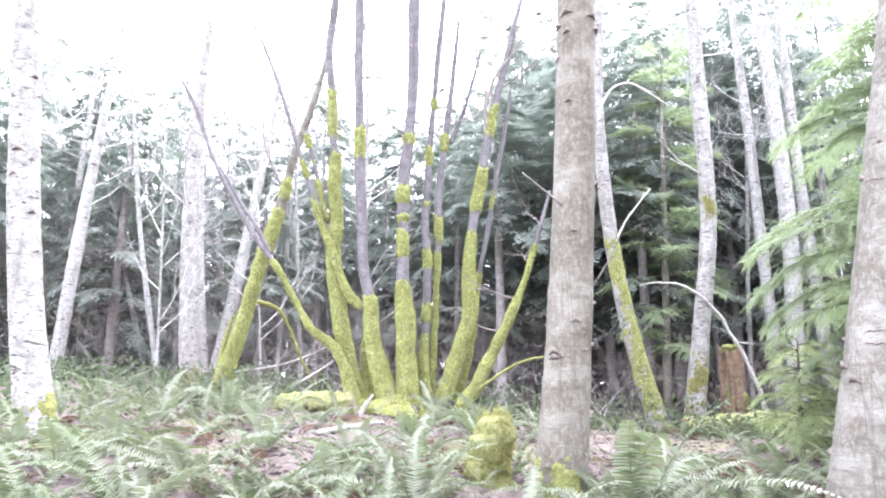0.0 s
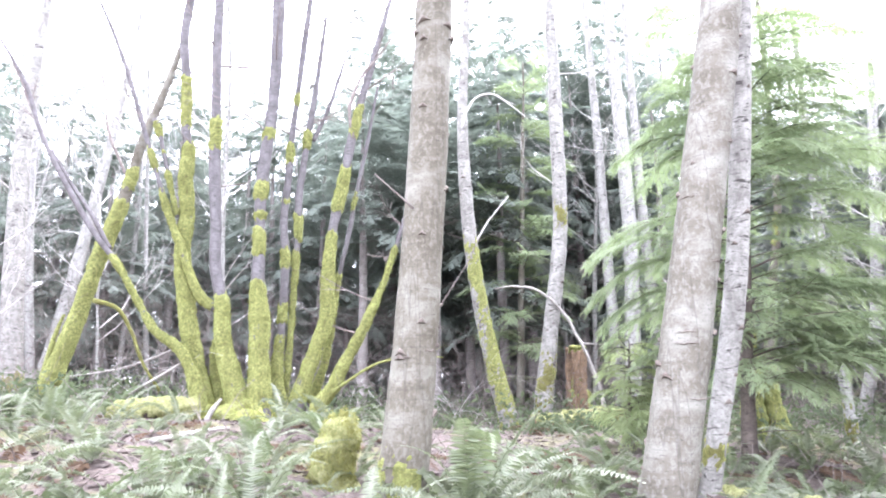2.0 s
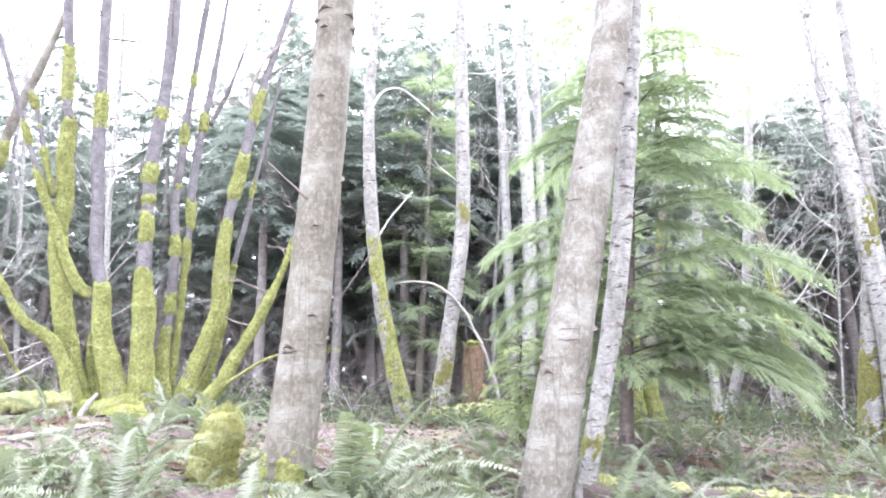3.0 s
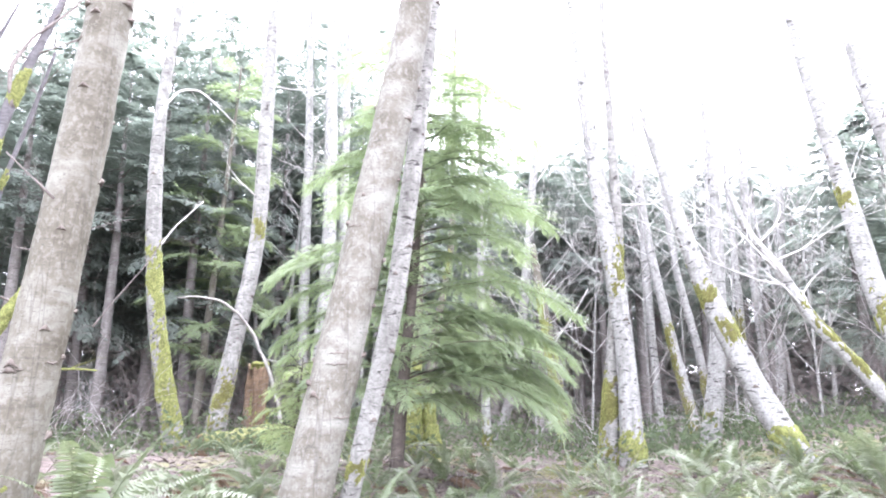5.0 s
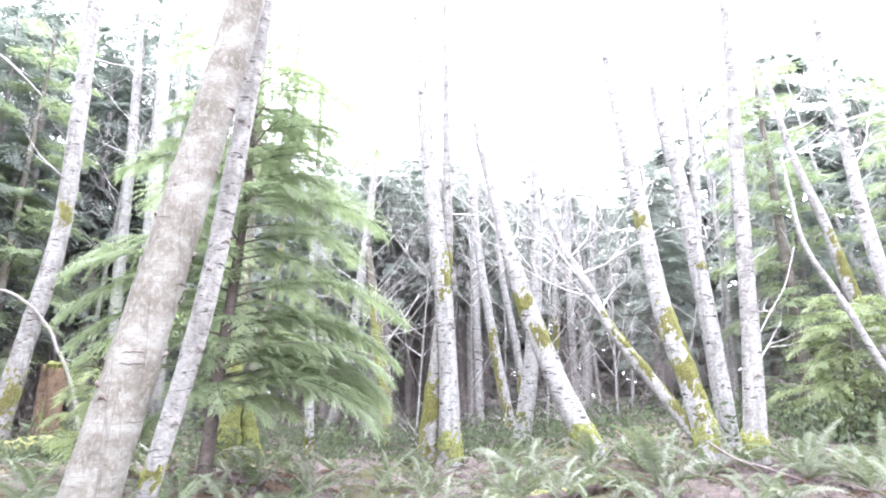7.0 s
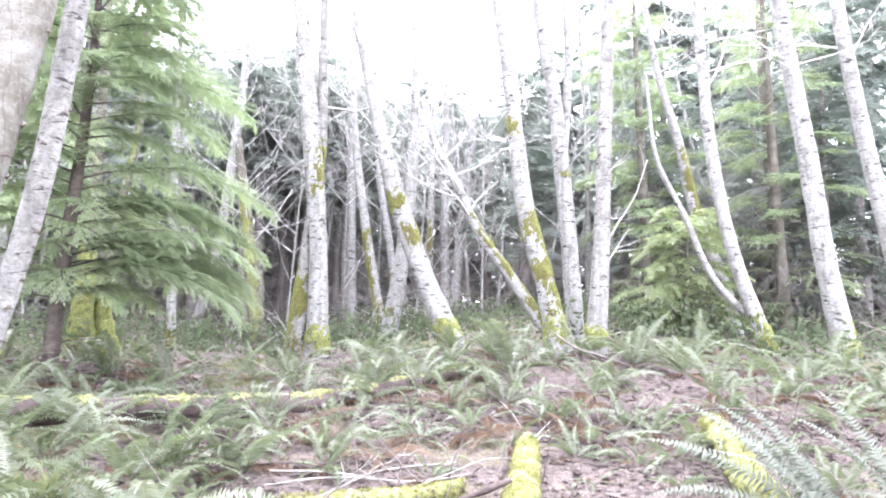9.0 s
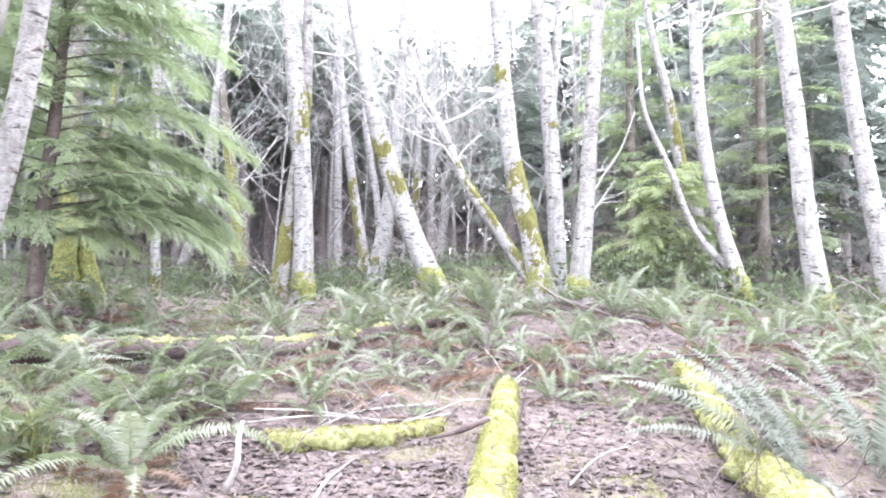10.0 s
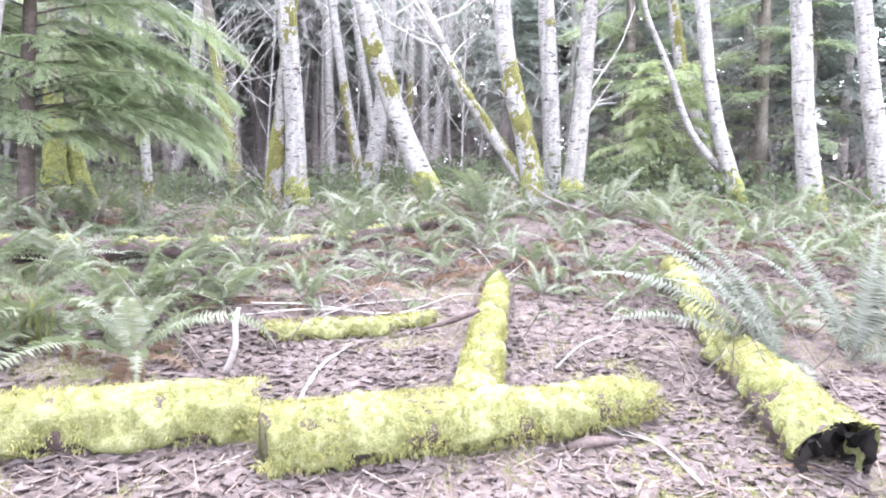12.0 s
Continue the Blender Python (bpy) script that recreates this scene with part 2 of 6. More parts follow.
def curve(points, step):
    """Points along a smooth line through the given (x, y, z, r), about step metres apart."""
    p = np.array(points, float)
    h = np.linalg.norm(np.diff(p[:, :3], axis=0), axis=1) + 1e-6
    slope = np.diff(p, axis=0) / h[:, None]
    tan = np.vstack([slope[:1], (slope[:-1] * h[1:, None] + slope[1:] * h[:-1, None]) / (h[1:] + h[:-1])[:, None], slope[-1:]])
    out = []
    for i in range(len(p) - 1):
        k = max(1, int(round(h[i] / step)))
        for t in np.arange(k) / k:
            q = (2 * t ** 3 - 3 * t * t + 1) * p[i] + (t ** 3 - 2 * t * t + t) * h[i] * tan[i] + (3 * t * t - 2 * t ** 3) * p[i + 1] + (t ** 3 - t * t) * h[i] * tan[i + 1]
            q[3] = max(0.0015, p[i, 3] * (1 - t) + p[i + 1, 3] * t)
            out.append(q)
    out.append(p[-1])
    return np.array(out)


def frames_of(path):
    """Two directions across each point of a path."""
    tan = np.gradient(path[:, :3], axis=0)
    tan /= np.linalg.norm(tan, axis=1)[:, None] + 1e-9
    ref = np.array([0.0, 1.0, 0.0]) if abs(tan[0][1]) < 0.8 else np.array([0.0, 0.0, 1.0])
    us, vs = [], []
    for t in tan:
        u = ref - t * (ref @ t)
        u /= np.linalg.norm(u)
        us.append(u)
        vs.append(np.cross(t, u))
        ref = u
    return np.array(us), np.array(vs)


def tube(path, sides, lump=0.0, scale=3.0, offset=None, base=0, caps=True):
    """Vertices and faces of a round, uneven tube. offset(i, angle, point) adds to the radius."""
    us, vs = frames_of(path)
    verts, faces, k = [], [], len(path)
    for i in range(k):
        c, r = path[i, :3], path[i, 3]
        for j in range(sides):
            a = 2 * math.pi * j / sides
            d = us[i] * math.cos(a) + vs[i] * math.sin(a)
            q = c + d * r
            rr = r
            if lump:
                rr *= 1 + lump * noise.noise(q * scale) + 0.4 * lump * noise.noise(q * scale * 3.7)
            if offset:
                rr += offset(i, a, q)
            verts.append(c + d * rr)
    for i in range(k - 1):
        for j in range(sides):
            a, b = base + i * sides + j, base + i * sides + (j + 1) % sides
            faces.append((a, b, b + sides, a + sides))
    if caps:
        faces.append(tuple(base + j for j in reversed(range(sides))))
        faces.append(tuple(base + (k - 1) * sides + j for j in range(sides)))
    return verts, faces


def grow(rng, start, way, length, r, depth, out, droop=0.0, sides=4, kids=4, spread=0.9, wiggle=0.12, up=0.0):
    """A bare branch with its twigs: tubes are added to out."""
    n = 4 if depth else 3
    pts, p, d = [], np.array(start, float), np.array(way, float)
    for i in range(n + 1):
        pts.append([*p, max(0.0018, r * (1 - 0.85 * i / n))])
        d = d + wiggle * rng.normal(size=3) + np.array([0, 0, up - droop * i / n])
        d /= np.linalg.norm(d)
        p = p + d * length / n
    path = np.array(pts)
    out.append((path, sides))
    if depth > 0:
        for _ in range(kids):
            i = rng.integers(1, n)
            f = rng.random()
            s = path[i, :3] * (1 - f) + path[i + 1, :3] * f
            t = path[i + 1, :3] - path[i, :3]
            t /= np.linalg.norm(t)
            side = rng.normal(size=3)
            side -= t * (side @ t)
            side /= np.linalg.norm(side)
            w = t + side * spread
            grow(rng, s, w / np.linalg.norm(w), length * (0.35 + 0.3 * rng.random()), max(0.002, path[i, 3] * 0.6), depth - 1, out, droop, 3, kids, spread, wiggle, up)


def branch_mesh(name, tubes, origin, mat):
    verts, faces = [], []
    o = np.array(origin)
    for path, sides in tubes:
        q = path.copy()
        q[:, :3] -= o
        v, f = tube(q, sides, base=len(verts), caps=False)
        verts += v
        faces += f
    return mesh_of(name, verts, faces, mat)


def moss_coat(path, lo, hi, thick, side=None, cover=0.0, sides=30, seed=0.0, mat=None, name="moss"):
    """A ragged coat of moss on a trunk between two heights; side: the angle of the mossy flank; it sinks into the bark where bare."""
    seg = path[(path[:, 2] >= lo) & (path[:, 2] <= hi)]
    if len(seg) < 3:
        return None
    seg = curve(seg[::2] if len(seg) > 6 else seg, 0.028)
    step = np.linalg.norm(seg[1, :3] - seg[0, :3])
    n = len(seg)

    def offset(i, a, q):
        edge = min(i, n - 1 - i) * step / max(0.08, min(0.24, 0.3 * n * step))
        ns = noise.noise((q[0] * 5 + seed, q[1] * 5, q[2] * 4))
        nf = noise.noise((q[0] * 19 + seed, q[1] * 19, q[2] * 15))
        nh = noise.noise((q[0] * 40 + seed, q[1] * 40, q[2] * 40))
        k = edge - 0.8 + 1.3 * ns + 1.3 * nf
        if side is not None:
            k = min(k, (math.cos(a - side) + cover) * 1.5 - 0.2 + 2.0 * ns + 1.3 * nf + 0.6 * nh)
        k = max(-1.0, min(1.0, k + 0.9 * nh))
        return thick * (k * (0.75 + 0.9 * nf + 0.35 * ns) + 0.45 * nh * max(0, k)) - 0.004

    v, f = tube(seg, sides, 0.03, 3.0, offset, caps=False)
    shag(v, f, seg, sides, thick, int(abs(seed) * 10) + n, 0.35)
    return mesh_of(name, v, f, mat or MOSS)


def shag(v, f, seg, sides, thick, seed, density):
    """Short drooping shoots on the proud parts of a coat of moss: added to its vertices and faces."""
    rng = np.random.default_rng(seed)
    skin = len(seg) * sides
    for _ in range(int(skin * density)):
        j = int(rng.integers(skin))
        c = seg[j // sides, :3]
        reach = np.linalg.norm(v[j] - c)
        if reach < seg[j // sides, 3] + 0.3 * thick:
            continue
        d = (v[j] - c) / reach
        w = d + 0.7 * rng.normal(size=3) + np.array([0, 0, -0.25])
        w /= np.linalg.norm(w)
        t = np.cross(w, rng.normal(size=3))
        t *= 0.0045 / (np.linalg.norm(t) + 1e-6)
        p = v[j] - d * 0.004
        k = len(v)
        v.extend([p - t, p + t, p + w * (0.014 + 0.018 * rng.random())])
        f.append((k, k + 1, k + 2))


def tufts(path, count, length, seed, mat, up_only=-0.35, blade=0.0024):
    """Short moss shoots standing on a log's skin."""
    rng = np.random.default_rng(seed)
    us, vs = frames_of(path)
    verts, faces = [], []
    while len(faces) < count:
        i, a = rng.integers(len(path)), rng.random() * 6.283
        d = us[i] * math.cos(a) + vs[i] * math.sin(a)
        if d[2] < up_only + 0.4 * rng.normal():
            continue
        p = path[i, :3] + d * path[i, 3] * 0.97 + np.cross(us[i], vs[i]) * 0.03 * rng.normal()
        tall = length * (0.5 + rng.random())
        for _ in range(5):
            w = d + 0.75 * rng.normal(size=3) + np.array([0, 0, 0.1 if d[2] > 0 else -0.4])
            w /= np.linalg.norm(w)
            s = np.cross(w, rng.normal(size=3))
            s /= np.linalg.norm(s)
            root = p + 0.006 * rng.normal(size=3)
            tip = root + w * tall * (0.7 + 0.5 * rng.random()) - np.array([0, 0, 0.25 * tall])
            k = len(verts)
            verts.extend([root, root + w * tall * 0.5 + s * blade, tip, root + w * tall * 0.5 - s * blade])
            faces.append((k, k + 1, k + 2, k + 3))
    return mesh_of("tufts", verts, faces, mat, False)


# ---------------------------------------------------------------- ground
def build_ground():
    ticks = [-420, -300, -200, -130, -90, -60, -45, -36, -30, -26, -23, -20]
    xs = ticks + [v * 0.5 for v in range(-38, 57)] + [30, 34, 40, 50, 70, 100, 150, 220, 300, 420]
    core = sorted(set([v for v in xs if v < -4 or v > 11] + [-4 + 0.1 * i for i in range(151)]))
    core_y = sorted(set([v for v in xs if v < -3 or v > 12] + [-3 + 0.1 * i for i in range(151)]))
    verts = [(x, y, soil(x, y)) for y in core_y for x in core]
    nx = len(core)
    faces = [(j * nx + i, j * nx + i + 1, (j + 1) * nx + i + 1, (j + 1) * nx + i) for j in range(len(core_y) - 1) for i in range(nx - 1)]
    tagged(new("ground", mesh_of("ground", verts, faces, FLOOR)), "forest floor of brown leaf litter with moss patches", "ground", kind="structure")


build_ground()


# ---------------------------------------------------------------- trees with bare trunks
def rooted(spine):
    """The spine with its foot led down into the soil."""
    p = [list(q) for q in spine]
    z = soil(p[0][0], p[0][1])
    if p[0][2] > z - 0.02:
        d = np.array(p[0][:3]) - np.array(p[1][:3])
        d /= np.linalg.norm(d)
        k = (p[0][2] - z + 0.15) / max(0.3, -d[2])
        p.insert(0, [p[0][0] + d[0] * k, p[0][1] + d[1] * k, z - 0.15, p[0][3] * 1.1])
    return p


def trunk_path(spine, step):
    path = curve(spine, step)
    z0 = soil(path[0, 0], path[0, 1])
    path[:, 3] *= 1 + 0.14 * np.exp(-np.maximum(0, path[:, 2] - z0) / 0.13)
    return path


def dress(trunk, path, base, mosses, sides, seed, mat=None):
    local = path.copy()
    local[:, :3] -= np.array(base)
    for lo, hi, thick, side, cover in mosses:
        me = moss_coat(local, lo - base[2], hi - base[2], thick, side, cover, sides, seed, mat or (MOSS if side is None else MOSS_OLD))
        if me:
            part("moss", me, trunk, "yellow-green moss")


def alder(label, spine, bark, mosses=(), limbs=(), sides=14, step=0.08, lump=0.06, seed=1, group="alders in the clearing", moss_mat=None, knots=0):
    rng = np.random.default_rng(seed)
    spine = rooted(spine)
    path = trunk_path(spine, step)
    base = (spine[0][0], spine[0][1], soil(spine[0][0], spine[0][1]))
    tree = thing("alder_tree", base, label, "tree", group)
    local = path.copy()
    local[:, :3] -= np.array(base)
    v, f = tube(local, sides, lump, 3.5)
    trunk = part("trunk", mesh_of("trunk", v, f, bark), tree)
    dress(trunk, path, base, mosses, 30, seed * 3.7, moss_mat)
    for lo, hi, count, length, up, depth in limbs:
        for _ in range(count):
            z = lo + (hi - lo) * rng.random()
            i = int(np.argmin(abs(path[:, 2] - z)))
            a = rng.random() * 2 * math.pi
            w = np.array([math.cos(a), math.sin(a), up + 0.3 * rng.normal()])
            w /= np.linalg.norm(w)
            tubes = []
            grow(rng, path[i, :3] + w * path[i, 3] * 0.6, w, length * (0.6 + 0.7 * rng.random()), min(0.016 if depth < 3 else 0.010, 0.22 * path[i, 3] + 0.004), depth, tubes, up=0.07, kids=3 if depth > 2 else 4)
            part("branch", branch_mesh("branch", tubes, base, TWIG), tree)
    for k in range(knots):
        scar = k % 3 < 2
        z = 0.3 + 4.2 * rng.random() + base[2]
        i = int(np.argmin(abs(path[:, 2] - z)))
        a = rng.random() * 2 * math.pi
        c, r = path[i, :3] - np.array(base), path[i, 3]
        half = (0.018 + 0.045 * rng.random() ** 1.5 if scar else 0.03 + 0.06 * rng.random()) * min(1.0, r / 0.12)
        droop = (0.35 + 0.4 * rng.random()) if scar else 0.12 * rng.normal()
        q = []
        for g in np.linspace(-1, 1, 11):
            b = a + g * half / r
            fat = 0.0035 + (0.009 + 0.2 * half) * (1 - abs(g)) ** 1.6 if scar else 0.002 + 0.003 * (1 - g * g)
            q.append([*(c + np.array([math.cos(b), math.sin(b), 0]) * (r * 1.025) - np.array([0, 0, droop * half * abs(g) + 0.004 * rng.normal() * (not scar)])), fat])
        v, f = tube(np.array(q), 6, 0.3, 60)
        part("knot" if scar else "bark_ridge", mesh_of("knot", v, f, KNOT), trunk, "dark branch scar" if scar else "thin dark bark ridge")
    return tree


KNOT = bark_material("branch_scar", (0.15, 0.125, 0.11), (0.08, 0.064, 0.055), (0.03, 0.025, 0.022), 0.4, 0.8)


def maple(label, base):
    """The foot of a many-stemmed maple: an empty with a swollen mossy stool; stems are added by maple_stem."""
    o = (base[0], base[1], soil(*base))
    tree = thing("bigleaf_maple", o, label, "tree")
    for dx, dy, r, h, seed in ((0.0, 0.0, 0.40, 0.30, 1.0), (-0.42, -0.05, 0.20, 0.22, 4.0), (0.36, 0.05, 0.24, 0.20, 8.0), (0.02, -0.28, 0.22, 0.16, 12.0)):
        q = np.array([[dx, dy, -0.25, r * 1.15], [dx, dy, 0.0, r], [dx, dy, h * 0.5, r * 0.8], [dx, dy, h * 0.85, r * 0.5], [dx, dy, h, r * 0.1]])
        path = curve(q, 0.03)
        v, f = tube(path, 36, 0.35, 4.5, lambda i, a, p: 0.03 * noise.noise(p * 14 + seed) + 0.012 * noise.noise(p * 40))
        stool = part("stool", mesh_of("stool", v, f, MOSS), tree, "swollen mossy root stool")
        tagged(part("moss_fuzz", tufts(path, 1800, 0.03, int(seed), MOSS_TUFT, -0.5, 0.005), stool, "short moss shoots"), kind="stuff")
    return tree


def maple_stem(tree, spine, mosses, limbs=(), seed=1):
    """One stem with its sleeves of moss between pairs of heights, and bare side twigs."""
    rng = np.random.default_rng(seed)
    o = np.array(tree.location)
    path = trunk_path(rooted(spine) if spine[0][2] < o[2] + 0.6 else spine, 0.04)
    local = path.copy()
    local[:, :3] -= o
    v, f = tube(local, 14, 0.10, 5.0)
    stem = part("stem", mesh_of("stem", v, f, BARK_MAPLE), tree, "dark bark stem sleeved in moss")
    for lo, hi in mosses:
        coat = sleeve(local, lo - o[2], hi - o[2], 0.021, seed * 2.3)
        if coat is None:
            continue
        part("moss", coat, stem, "yellow-green moss sleeve")
    tubes = []
    for lo, hi, count, length, up, depth in limbs:
        for _ in range(count):
            zz = lo + (hi - lo) * rng.random()
            i = int(np.argmin(abs(path[:, 2] - zz)))
            a = rng.random() * 2 * math.pi
            w = np.array([math.cos(a), math.sin(a), up])
            w /= np.linalg.norm(w)
            grow(rng, local[i, :3], w, length * (0.6 + 0.7 * rng.random()), min(0.014, 0.3 * path[i, 3]), depth, tubes, up=0.08)
    if tubes:
        tagged(part("branchwork", branch_mesh("branchwork", tubes, (0, 0, 0), TWIG_DARK), stem, "bare grey side twigs"), kind="stuff")


def sleeve(path, lo, hi, thick, seed, sides=30):
    """A shaggy moss sleeve right round a stem, with a short frayed edge, lumps and standing shoots."""
    seg = path[(path[:, 2] >= lo - 0.03) & (path[:, 2] <= hi + 0.03)]
    if len(seg) < 2:
        return None
    seg = curve(seg, 0.022)
    step = np.linalg.norm(seg[1, :3] - seg[0, :3])
    n = len(seg)

    def offset(i, a, q):
        ns = noise.noise((q[0] * 6 + seed, q[1] * 6, q[2] * 5))
        nf = noise.noise((q[0] * 19 + seed, q[1] * 19, q[2] * 15))
        nh = noise.noise((q[0] * 44 + seed, q[1] * 44, q[2] * 44))
        edge = min(i, n - 1 - i) * step / 0.06 - 0.6 + 1.2 * nf + 0.8 * ns
        bare = 3.2 + 2.6 * ns + 1.4 * nf
        k = max(-1.0, min(1.0, edge, bare))
        return thick * k * (0.85 + 0.7 * ns + 0.55 * nf + 0.4 * nh) - 0.003

    v, f = tube(seg, sides, 0.03, 3.0, offset, caps=False)
    shag(v, f, seg, sides, thick, int(seed * 10) + n, 0.55)
    return mesh_of("moss", v, f, MOSS)


def fork(tree, spine, bark, name="fork"):
    path = curve(spine, 0.06)
    path[:, :3] -= np.array(tree.location)
    v, f = tube(path, 10, 0.07, 3.5)
    part(name, mesh_of(name, v, f, bark), tree)


alder("pale blotched alder trunk among ferns at the clearing edge", [(-3.53, 5.60, 1.23, 0.162), (-3.69, 5.60, 1.92, 0.141), (-3.88, 5.60, 2.96, 0.136), (-4.03, 5.60, 4.09, 0.131), (-4.15, 5.60, 5.31, 0.128), (-4.56, 5.60, 12.30, 0.042)],
      BARK_SCARRED, [(1.14, 1.46, 0.018, None, 0.00)], [(3.5, 8, 6, 1.2, 0.4, 1)], 20, 0.04, 0.050, seed=3, knots=34, moss_mat=MOSS)
tree = alder("grey-brown alder trunk with moss at its foot", [(0.75, 4.25, 0.81, 0.167), (0.85, 4.25, 1.82, 0.153), (0.94, 4.25, 3.03, 0.146), (1.02, 4.25, 4.39, 0.143), (1.33, 4.25, 12.39, 0.038)],
      BARK_GREY, [(0.51, 1.22, 0.018, 2.3, 0.05)], [(6, 12, 3, 1.5, 0.5, 1)], 30, 0.04, 0.050, seed=4, knots=44, moss_mat=MOSS)
alder("pale leaning alder trunk with scarred smooth bark", [(2.39, 3.86, 0.69, 0.176), (2.61, 3.79, 1.75, 0.164), (2.81, 3.73, 2.76, 0.155), (3.07, 3.66, 4.11, 0.148), (3.98, 3.39, 12.05, 0.040)],
      BARK_PALE, [(0.41, 0.73, 0.013, 1.74, 0.20)], [(6, 12, 3, 1.5, 0.5, 1)], 30, 0.04, 0.050, seed=5, knots=48)
alder("slim grey alder trunk leaning beside a hemlock", [(3.08, 4.30, 0.94, 0.074), (3.29, 4.11, 2.21, 0.083), (3.40, 4.00, 3.33, 0.078), (3.54, 3.87, 4.99, 0.073), (3.85, 3.58, 10.97, 0.029)],
      BARK_SCARRED, [(0.85, 1.16, 0.013, 1.27, 0.30)], [(5, 10, 6, 1.0, 0.5, 1)], 18, 0.04, 0.050, seed=6, knots=36)
alder("white curved alder with moss along its lower trunk", [(3.51, 10.40, 0.74, 0.181), (3.21, 10.40, 1.92, 0.139), (2.93, 10.40, 3.52, 0.125), (2.80, 10.40, 5.24, 0.114), (2.79, 10.40, 6.52, 0.092), (2.88, 10.40, 7.88, 0.073), (3.00, 10.40, 10.88, 0.042)],
      BARK_SCARRED, [(0.57, 1.03, 0.030, None, 0.00), (0.85, 2.67, 0.014, -3.14, 0.25), (2.29, 4.23, 0.013, -3.14, -0.10)], [(5.5, 10, 7, 1.3, 0.5, 2)], 14, 0.06, 0.070, seed=7, knots=18, moss_mat=MOSS)
alder("white alder with mossy foot near a broken stump", [(4.17, 10.80, 0.78, 0.179), (4.42, 10.80, 2.31, 0.145), (4.74, 10.80, 4.32, 0.141), (4.80, 10.80, 6.49, 0.137), (4.81, 10.80, 8.85, 0.110), (4.83, 10.80, 13.85, 0.049)],
      BARK_SCARRED, [(0.63, 1.10, 0.030, None, 0.00), (1.01, 2.31, 0.014, -3.14, -0.20), (4.12, 5.08, 0.012, -3.14, -0.60)], [(5, 13, 9, 1.3, 0.5, 2)], 14, 0.06, 0.070, seed=8, knots=20)
alder("thin white alder pole before dark conifers", [(6.98, 13.20, 1.34, 0.128), (6.91, 13.20, 4.31, 0.122), (6.89, 13.20, 7.60, 0.103), (6.83, 13.20, 9.60, 0.079), (6.78, 13.20, 12.59, 0.045)],
      BARK_WHITE, [], [(6, 13, 10, 1.5, 0.5, 2)], 9, 0.11, 0.070, seed=9, knots=0)
alder("white alder with many fine bare branches", [(7.00, 12.60, 1.78, 0.179), (7.18, 12.60, 4.19, 0.163), (7.19, 12.60, 7.32, 0.160), (7.12, 12.60, 10.08, 0.128), (7.06, 12.60, 14.08, 0.065)],
      BARK_WHITE, [], [(6, 14, 14, 1.7, 0.5, 2)], 10, 0.11, 0.070, seed=10, knots=0)
alder("thin white alder pole before dark conifers", [(8.13, 13.40, 2.04, 0.143), (8.04, 13.40, 5.65, 0.114), (8.03, 13.40, 9.27, 0.094), (8.02, 13.40, 12.27, 0.053)],
      BARK_WHITE, [], [(6, 13, 8, 1.4, 0.5, 2)], 9, 0.11, 0.070, seed=11, knots=0)
alder("pale slanting alder pole in hazy wood", [(-7.95, 13.00, 1.79, 0.138), (-7.79, 13.00, 4.64, 0.133), (-7.63, 13.00, 6.83, 0.100), (-7.44, 13.00, 9.04, 0.065), (-7.34, 13.00, 11.04, 0.041)],
      BARK_WHITE, [], [(5, 11, 8, 1.3, 0.5, 2)], 9, 0.11, 0.070, seed=12, knots=0)
alder("pale slanting alder pole in hazy wood", [(-9.07, 15.00, 2.37, 0.094), (-9.17, 15.00, 5.41, 0.084), (-9.09, 15.00, 10.04, 0.060), (-9.08, 15.00, 11.04, 0.041)],
      BARK_WHITE, [], [(5, 11, 6, 1.3, 0.5, 2)], 8, 0.11, 0.070, seed=13, knots=0)
alder("pale upright alder with mossy foot in hazy wood", [(-5.15, 13.00, 1.40, 0.206), (-5.40, 13.00, 4.27, 0.180), (-5.50, 13.00, 6.83, 0.138), (-5.39, 13.00, 9.62, 0.078), (-5.34, 13.00, 11.62, 0.049)],
      BARK_SCARRED, [(1.11, 2.04, 0.016, -2.02, 0.40)], [(5, 11, 9, 1.3, 0.5, 2)], 12, 0.06, 0.070, seed=14, knots=0)
alder("thin pale alder pole in hazy wood", [(-5.22, 14.00, 1.57, 0.093), (-5.56, 14.00, 4.48, 0.078), (-5.75, 14.00, 7.24, 0.061), (-5.83, 14.00, 9.24, 0.038)],
      BARK_WHITE, [], [(5, 9, 5, 1.0, 0.5, 2)], 8, 0.11, 0.070, seed=15, knots=0)
alder("pale slanting alder pole in hazy wood", [(-5.01, 14.00, 1.69, 0.174), (-4.67, 14.00, 3.83, 0.128), (-4.22, 14.00, 6.96, 0.094), (-3.94, 14.00, 9.16, 0.055), (-3.86, 14.00, 10.16, 0.038)],
      BARK_WHITE, [], [(4, 10, 8, 1.2, 0.5, 2)], 10, 0.11, 0.070, seed=16, knots=0)
LEANING = [(-3.24, 9.20, 1.37, 0.118), (-3.13, 9.20, 1.79, 0.115), (-3.01, 9.20, 2.19, 0.108), (-2.90, 9.20, 2.62, 0.088), (-2.70, 9.20, 3.46, 0.094), (-2.57, 9.20, 3.90, 0.091), (-2.45, 9.20, 4.35, 0.079), (-2.40, 9.20, 4.64, 0.062), (-2.33, 9.20, 4.99, 0.066), (-2.11, 9.20, 5.75, 0.058), (-1.93, 9.20, 6.46, 0.041), (-1.83, 9.20, 6.94, 0.028)]
tree = alder("leaning alder wholly sleeved in bright moss", LEANING,
      BARK_GREY, [], [(4.6, 6.8, 6, 1.3, 0.5, 2)], 14, 0.06, 0.070, seed=17, knots=0, moss_mat=MOSS)
bole = tree.children[0]
